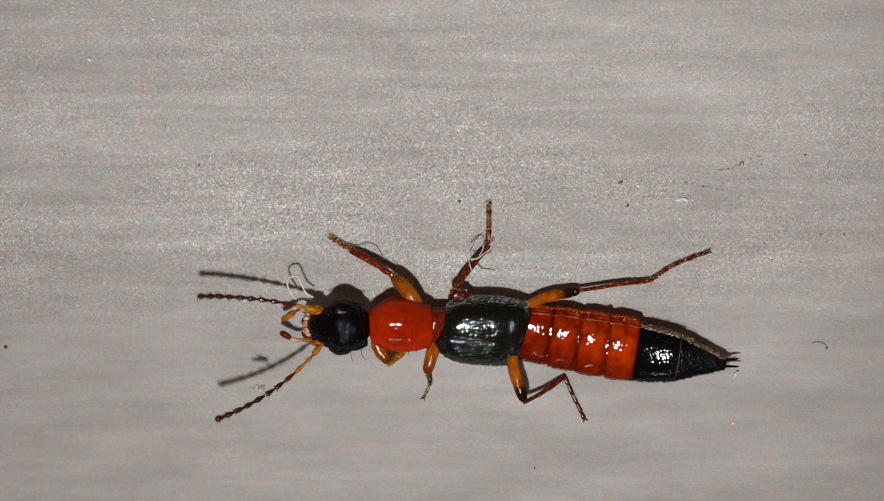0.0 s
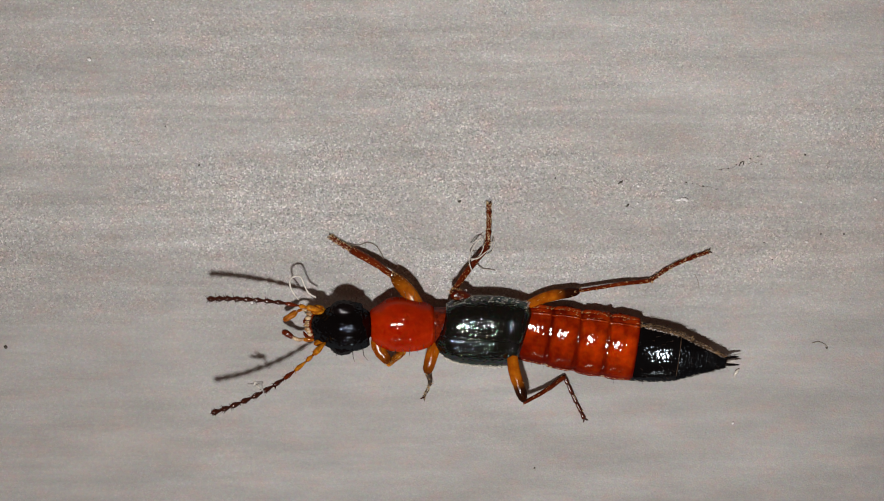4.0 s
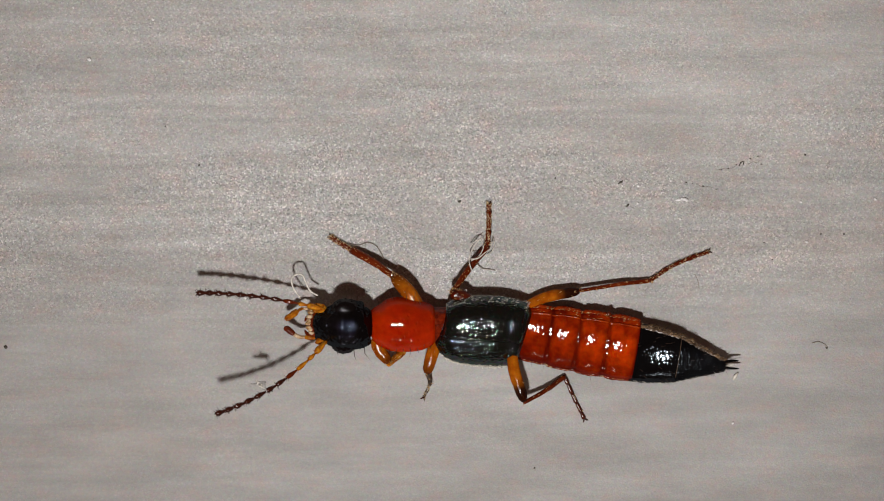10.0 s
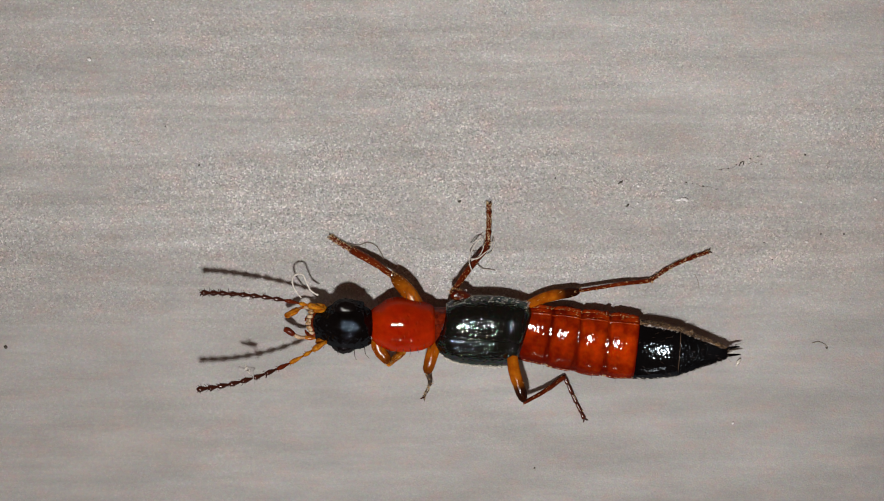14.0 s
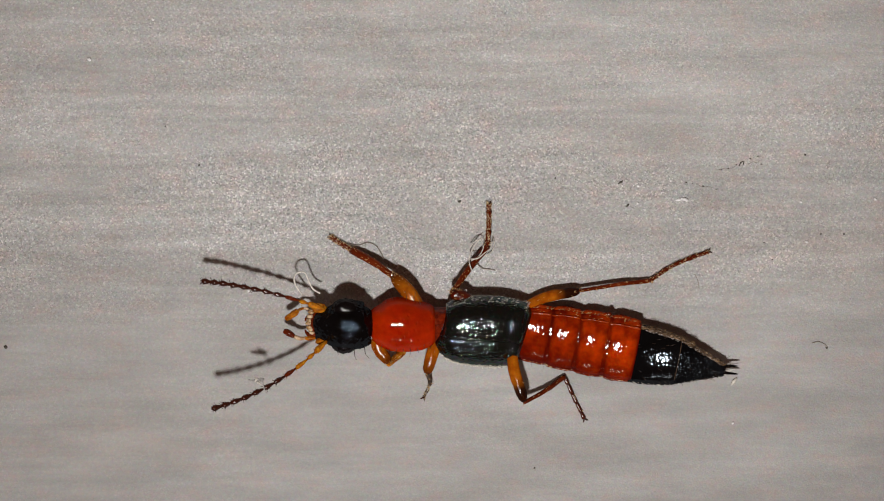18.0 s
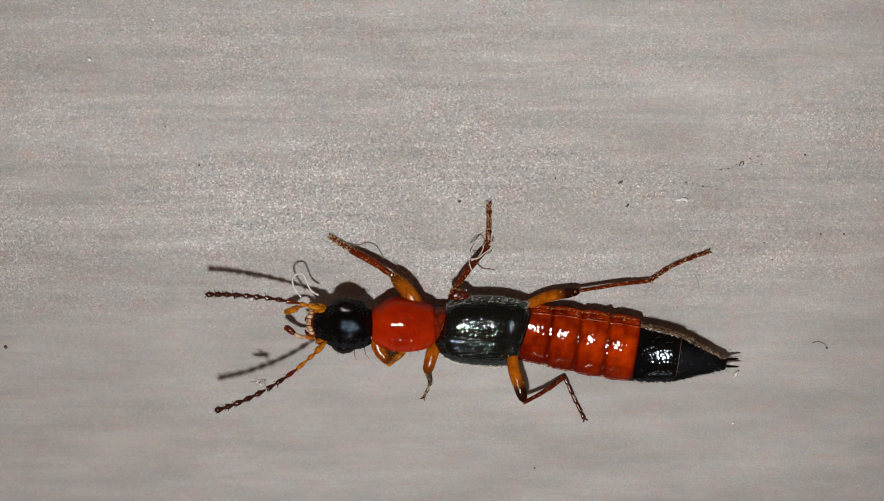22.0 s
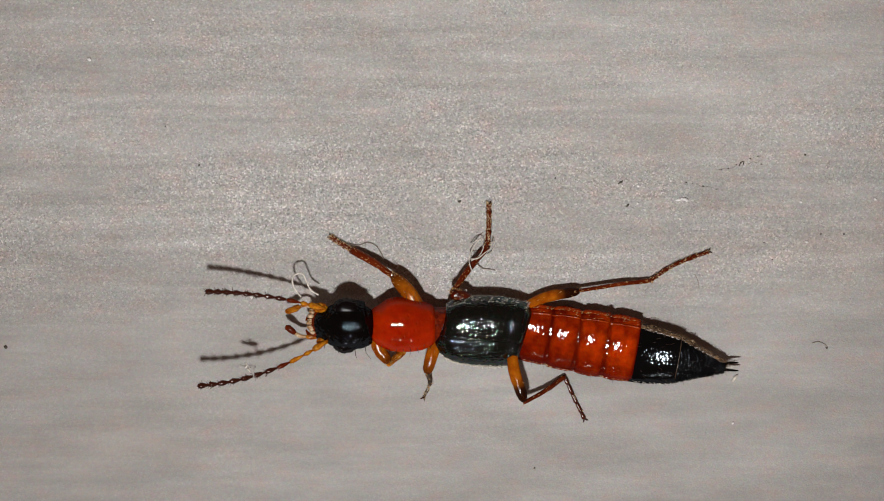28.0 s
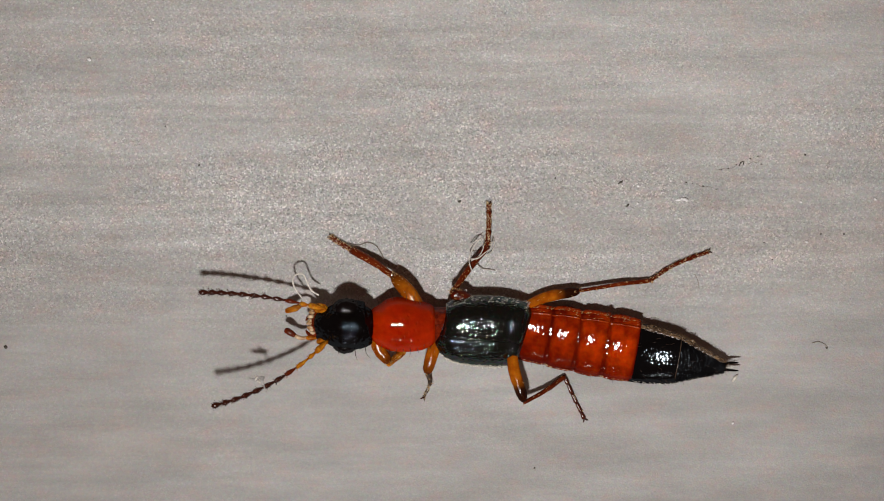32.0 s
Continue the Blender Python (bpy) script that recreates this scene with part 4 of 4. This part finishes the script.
    tips += [(4.2, 366, 514, 126, 412, 749, 203), (4.3, 354, 520, 113, 386, 740, 198), (4.4, 372, 514, 133, 394, 746, 206), (4.5, 372, 518, 134, 403, 748, 198), (4.6, 355, 519, 110, 407, 750, 195), (4.7, 367, 524, 134, 401, 748, 195), (4.8, 377, 531, 144, 392, 744, 193), (4.9, 358, 524, 120, 395, 746, 195), (5, 376, 530, 146, 380, 733, 179), (5.1, 356, 521, 118, 397, 747, 201), (5.2, 376, 529, 144, 389, 743, 195), (5.3, 354, 522, 113, 401, 749, 198), (5.4, 388, 521, 146, 379, 729, 176), (5.5, 378, 531, 147, 371, 723, 167)]
    tips += [(5.6, 347, 526, 103, 449, 759, 173), (5.7, 374, 536, 147, 384, 748, 190), (5.8, 377, 536, 147, 416, 756, 208), (5.9, 352, 536, 125, 400, 754, 217), (6, 375, 536, 147, 367, 728, 185), (6.1, 352, 525, 121, 381, 740, 194), (6.2, 367, 509, 125, 427, 756, 212), (6.3, 347, 519, 103, 383, 740, 203), (6.4, 378, 509, 137, 396, 750, 216), (6.5, 377, 516, 138, 412, 754, 204), (6.6, 349, 517, 99, 419, 757, 199), (6.7, 369, 525, 138, 408, 754, 199), (6.8, 386, 538, 155, 393, 748, 195), (6.9, 353, 525, 116, 399, 750, 199)]
    tips += [(7, 383, 535, 159, 374, 729, 172), (7.1, 350, 520, 112, 402, 753, 208), (7.2, 384, 534, 155, 389, 745, 199), (7.3, 347, 523, 103, 409, 756, 204), (7.4, 403, 520, 159, 372, 723, 167), (7.5, 350, 512, 99, 361, 709, 158), (7.6, 386, 520, 146, 402, 754, 212), (7.7, 347, 519, 103, 365, 710, 162), (7.8, 377, 526, 142, 413, 757, 199), (7.9, 347, 528, 112, 369, 722, 172), (8, 367, 529, 138, 424, 757, 199), (8.1, 352, 523, 121, 367, 715, 167), (8.2, 347, 525, 99, 411, 759, 213), (8.3, 378, 539, 151, 369, 716, 167)]
    tips += [(8.4, 346, 525, 103, 409, 756, 212), (8.5, 378, 526, 146, 368, 723, 189), (8.6, 349, 515, 99, 393, 747, 199), (8.7, 386, 520, 146, 424, 759, 204), (8.8, 350, 509, 103, 367, 718, 167), (8.9, 371, 520, 142, 409, 754, 217), (9, 352, 517, 116, 359, 706, 162), (9.1, 358, 516, 121, 386, 737, 198), (9.2, 353, 510, 103, 378, 725, 189), (9.3, 352, 516, 116, 367, 715, 180), (9.4, 352, 515, 112, 383, 731, 198), (9.5, 362, 517, 125, 368, 715, 176), (9.6, 349, 516, 103, 369, 723, 185), (9.7, 347, 520, 103, 384, 740, 194)]
    tips += [(9.8, 372, 516, 133, 415, 757, 217), (9.9, 367, 516, 125, 389, 738, 194), (10, 350, 519, 108, 383, 734, 190), (10.1, 361, 519, 125, 369, 722, 189), (10.2, 364, 498, 116, 371, 718, 180), (10.3, 349, 509, 94, 383, 731, 198), (10.4, 375, 523, 142, 361, 712, 175), (10.5, 347, 516, 99, 394, 745, 212), (10.6, 368, 519, 125, 359, 707, 167), (10.7, 353, 512, 107, 400, 748, 212), (10.8, 369, 517, 138, 355, 706, 166), (10.9, 350, 513, 103, 399, 750, 216), (11, 371, 523, 146, 364, 713, 158), (11.1, 349, 517, 99, 400, 751, 221)]
    tips += [(11.2, 367, 525, 138, 358, 703, 162), (11.3, 349, 516, 108, 391, 741, 203), (11.4, 377, 523, 146, 365, 715, 184), (11.5, 349, 512, 103, 399, 748, 221), (11.6, 369, 519, 138, 361, 702, 175), (11.7, 349, 516, 108, 399, 745, 208), (11.8, 375, 522, 142, 356, 691, 144), (11.9, 349, 515, 90, 405, 748, 212), (12, 377, 526, 155, 355, 696, 166), (12.1, 350, 510, 103, 387, 738, 203), (12.2, 378, 516, 142, 353, 693, 157), (12.3, 349, 516, 108, 393, 738, 203), (12.4, 347, 516, 99, 356, 696, 157), (12.5, 368, 520, 138, 397, 744, 216)]
    tips += [(12.6, 349, 516, 95, 352, 694, 157), (12.7, 367, 522, 134, 394, 740, 207), (12.8, 347, 517, 99, 355, 697, 157), (12.9, 347, 519, 95, 399, 745, 216), (13, 357, 519, 122, 355, 692, 155), (13.1, 349, 515, 103, 375, 721, 189), (13.2, 378, 520, 146, 353, 693, 162), (13.3, 349, 510, 99, 389, 741, 212), (13.4, 349, 515, 103, 358, 707, 180), (13.5, 372, 522, 138, 378, 726, 189), (13.6, 349, 515, 99, 358, 706, 180), (13.7, 355, 515, 112, 369, 715, 184), (13.8, 361, 516, 116, 364, 712, 175), (13.9, 353, 516, 116, 380, 723, 193)]
    tips += [(14, 358, 519, 125, 350, 690, 166), (14.1, 349, 516, 99, 381, 726, 198), (14.2, 359, 522, 125, 356, 694, 157), (14.3, 352, 512, 103, 381, 726, 194), (14.4, 356, 515, 120, 356, 693, 157), (14.5, 349, 513, 112, 384, 735, 198), (14.6, 349, 518, 99, 360, 702, 159), (14.7, 354, 522, 117, 376, 727, 186), (14.8, 350, 522, 110, 372, 718, 178), (14.9, 353, 520, 114, 360, 697, 156), (15, 353, 512, 109, 380, 727, 189), (15.1, 353, 514, 109, 360, 699, 153), (15.2, 354, 516, 117, 364, 712, 178), (15.3, 350, 514, 101, 360, 698, 159)]
    tips += [(15.4, 364, 516, 128, 372, 716, 178), (15.5, 351, 511, 109, 358, 694, 153), (15.6, 358, 514, 120, 374, 723, 186), (15.7, 350, 518, 110, 360, 693, 153), (15.8, 363, 510, 119, 378, 720, 183), (15.9, 353, 511, 109, 360, 695, 153), (16, 357, 506, 114, 373, 720, 186), (16.1, 354, 513, 109, 359, 695, 156), (16.2, 360, 516, 120, 376, 720, 186), (16.3, 350, 514, 99, 358, 697, 159), (16.4, 353, 514, 107, 370, 718, 178), (16.5, 347, 519, 108, 375, 725, 180), (16.6, 346, 519, 90, 355, 696, 148), (16.7, 355, 525, 121, 381, 737, 194)]
    tips += [(16.8, 347, 525, 108, 374, 723, 180), (16.9, 353, 523, 116, 355, 687, 144), (17, 352, 509, 107, 389, 737, 198), (17.1, 352, 513, 107, 355, 690, 139), (17.2, 355, 515, 120, 362, 713, 180), (17.3, 347, 513, 94, 355, 688, 148), (17.4, 371, 515, 138, 375, 719, 180), (17.5, 350, 507, 107, 352, 683, 139), (17.6, 361, 513, 125, 378, 731, 194), (17.7, 347, 519, 108, 355, 680, 139), (17.8, 369, 506, 124, 384, 726, 189), (17.9, 352, 507, 107, 355, 684, 139), (18, 359, 498, 116, 377, 725, 194), (18.1, 355, 510, 107, 353, 684, 144)]
    tips += [(18.2, 364, 516, 125, 381, 725, 194), (18.3, 347, 512, 90, 352, 687, 148), (18.4, 352, 513, 103, 372, 722, 180), (18.5, 350, 517, 112, 361, 699, 157), (18.6, 347, 517, 90, 355, 690, 148), (18.7, 369, 522, 138, 369, 716, 180), (18.8, 350, 509, 94, 355, 684, 144), (18.9, 369, 513, 133, 384, 728, 194), (19, 348, 510, 89, 353, 671, 124), (19.1, 361, 519, 125, 369, 716, 180), (19.2, 355, 512, 107, 355, 683, 148), (19.3, 355, 516, 112, 364, 715, 189), (19.4, 350, 513, 103, 359, 700, 166), (19.5, 347, 513, 86, 361, 706, 162)]
    tips += [(19.6, 361, 520, 125, 371, 721, 185), (19.7, 347, 519, 103, 353, 683, 143), (19.8, 355, 522, 121, 374, 729, 198), (19.9, 349, 510, 103, 350, 675, 143), (20, 358, 513, 116, 371, 719, 180), (20.1, 349, 512, 99, 350, 683, 148), (20.2, 346, 515, 90, 381, 729, 198), (20.3, 368, 517, 138, 355, 690, 153), (20.4, 349, 510, 86, 374, 719, 180), (20.5, 346, 513, 94, 355, 696, 157), (20.6, 361, 522, 129, 380, 728, 194), (20.7, 355, 526, 121, 353, 684, 144), (20.8, 347, 520, 103, 378, 728, 185), (20.9, 372, 523, 142, 355, 678, 130)]
    tips += [(21, 347, 512, 94, 375, 729, 185), (21.1, 361, 523, 125, 355, 691, 148), (21.2, 347, 517, 103, 367, 715, 180), (21.3, 347, 519, 99, 361, 707, 167), (21.4, 365, 525, 134, 372, 723, 185), (21.5, 346, 517, 99, 364, 710, 167), (21.6, 362, 525, 125, 372, 719, 180), (21.7, 346, 516, 95, 386, 734, 185), (21.8, 372, 516, 133, 353, 681, 135), (21.9, 350, 509, 94, 368, 710, 175), (22, 368, 522, 142, 383, 728, 185), (22.1, 349, 519, 95, 359, 700, 166), (22.2, 346, 519, 95, 378, 725, 198), (22.3, 365, 529, 134, 359, 691, 144)]
    tips += [(22.4, 347, 515, 94, 380, 729, 189), (22.5, 374, 523, 146, 362, 713, 176), (22.6, 349, 513, 94, 353, 675, 139), (22.7, 364, 517, 129, 371, 719, 185), (22.8, 350, 509, 99, 353, 675, 134), (22.9, 371, 507, 120, 362, 707, 175), (23, 357, 484, 89, 357, 687, 149), (23.1, 371, 496, 120, 358, 699, 171), (23.2, 350, 500, 85, 355, 683, 148), (23.3, 372, 517, 138, 367, 712, 180), (23.4, 349, 513, 86, 372, 722, 185), (23.5, 361, 522, 134, 352, 683, 135), (23.6, 349, 515, 99, 367, 716, 184), (23.7, 347, 515, 90, 352, 675, 134)]
    tips += [(23.8, 361, 506, 112, 361, 706, 171), (23.9, 347, 509, 77, 361, 704, 175), (24, 362, 517, 121, 355, 688, 148), (24.1, 347, 522, 95, 371, 718, 189), (24.2, 347, 519, 95, 353, 683, 148), (24.3, 353, 526, 121, 374, 722, 189), (24.4, 350, 525, 112, 356, 699, 162), (24.5, 355, 526, 125, 356, 707, 175), (24.6, 349, 525, 112, 361, 707, 175), (24.7, 349, 526, 112, 359, 706, 171), (24.8, 355, 532, 125, 369, 715, 176), (24.9, 349, 528, 108, 352, 683, 139), (25, 364, 529, 138, 378, 731, 194), (25.1, 346, 517, 103, 349, 683, 148)]
    tips += [(25.2, 349, 517, 99, 361, 710, 175), (25.3, 353, 517, 116, 353, 683, 143), (25.4, 347, 516, 103, 365, 718, 184), (25.5, 347, 515, 99, 350, 680, 139), (25.6, 351, 517, 103, 359, 696, 154), (25.7, 349, 517, 100, 376, 719, 182), (25.8, 358, 519, 118, 354, 691, 154), (25.9, 351, 513, 95, 359, 702, 168), (26, 361, 517, 124, 355, 690, 156), (26.1, 352, 508, 97, 363, 704, 170), (26.2, 351, 511, 97, 355, 688, 151), (26.3, 349, 511, 92, 369, 714, 179), (26.4, 360, 519, 121, 357, 693, 154), (26.5, 349, 514, 95, 371, 716, 176)]
    tips += [(26.6, 362, 520, 121, 357, 691, 152), (26.7, 349, 515, 95, 359, 698, 162), (26.8, 349, 515, 92, 355, 695, 157), (26.9, 358, 521, 121, 357, 688, 151), (27, 349, 517, 95, 374, 719, 182), (27.1, 356, 520, 116, 354, 686, 149), (27.2, 351, 513, 100, 359, 698, 157), (27.3, 355, 517, 111, 361, 702, 168), (27.4, 349, 513, 95, 357, 693, 157), (27.5, 364, 522, 125, 355, 688, 144), (27.6, 349, 517, 99, 358, 693, 148), (27.7, 347, 516, 95, 387, 732, 194), (27.8, 362, 519, 125, 350, 685, 148), (27.9, 349, 510, 86, 358, 703, 171)]
    tips += [(28, 367, 517, 134, 352, 684, 152), (28.1, 352, 501, 90, 365, 707, 175), (28.2, 349, 506, 90, 352, 680, 143), (28.3, 347, 507, 81, 375, 723, 189), (28.4, 365, 520, 129, 355, 688, 148), (28.5, 347, 512, 86, 378, 726, 185), (28.6, 368, 522, 129, 355, 685, 144), (28.7, 347, 513, 86, 359, 696, 162), (28.8, 347, 513, 81, 352, 691, 153), (28.9, 362, 523, 129, 355, 680, 143), (29, 347, 516, 86, 383, 732, 194), (29.1, 358, 522, 121, 350, 677, 139), (29.2, 349, 509, 94, 359, 697, 153), (29.3, 356, 516, 112, 361, 703, 171)]
    tips += [(29.4, 347, 510, 86, 355, 688, 153), (29.5, 364, 504, 112, 359, 702, 166), (29.6, 350, 503, 90, 352, 674, 134), (29.7, 347, 509, 90, 381, 723, 193), (29.8, 353, 513, 107, 352, 683, 148), (29.9, 346, 513, 81, 372, 718, 193), (30, 362, 522, 134, 352, 684, 148), (30.1, 347, 513, 86, 377, 722, 198), (30.2, 347, 516, 90, 355, 694, 157), (30.3, 362, 522, 129, 358, 693, 157), (30.4, 346, 515, 90, 383, 723, 180), (30.5, 353, 519, 112, 352, 680, 135), (30.6, 347, 513, 81, 353, 687, 148), (30.7, 358, 520, 125, 355, 696, 162)]
    tips += [(30.8, 349, 513, 94, 358, 694, 166), (30.9, 353, 507, 103, 368, 704, 171), (31, 350, 497, 85, 350, 671, 134), (31.1, 355, 506, 103, 359, 700, 171), (31.2, 347, 512, 99, 355, 681, 148), (31.3, 346, 512, 86, 371, 715, 180), (31.4, 347, 512, 86, 349, 671, 134), (31.5, 349, 512, 90, 365, 709, 180), (31.6, 361, 507, 107, 361, 696, 157), (31.7, 347, 506, 86, 361, 706, 175), (31.8, 359, 513, 112, 359, 696, 157), (31.9, 346, 513, 81, 365, 709, 175), (32, 355, 518, 107, 377, 720, 189)]
    home = Vector(beetle["rest"])
    for (root, joints), base, sag, lift, col in ((antenna_upper, (574, 548, 86), 7, 0, 1), (antenna_lower, (580, 604, 78), -16, 4, 4)):
        tracks = [[] for _ in range(11)]
        ride = []
        for row in tips:
            t = row[0]
            dx, dy = glide(HEAD_ROWS, t)
            m = antenna_poses(at(base[0] + dx, base[1] + dy, base[2]), at(*row[col:col + 3]), sag, lift)
            back = m[0].inverted()
            tracks[0].append((t, Matrix.Translation(-home) @ m[0]))
            for k in range(1, 11):
                tracks[k].append((t, back @ m[k]))
            ride.append((t, m[6]))
        walk(root, tracks[0])
        for ob, rows in zip(joints, tracks[1:]):
            walk(ob, rows)
        walk(fluff if col == 4 else fleck, ride)


motions()
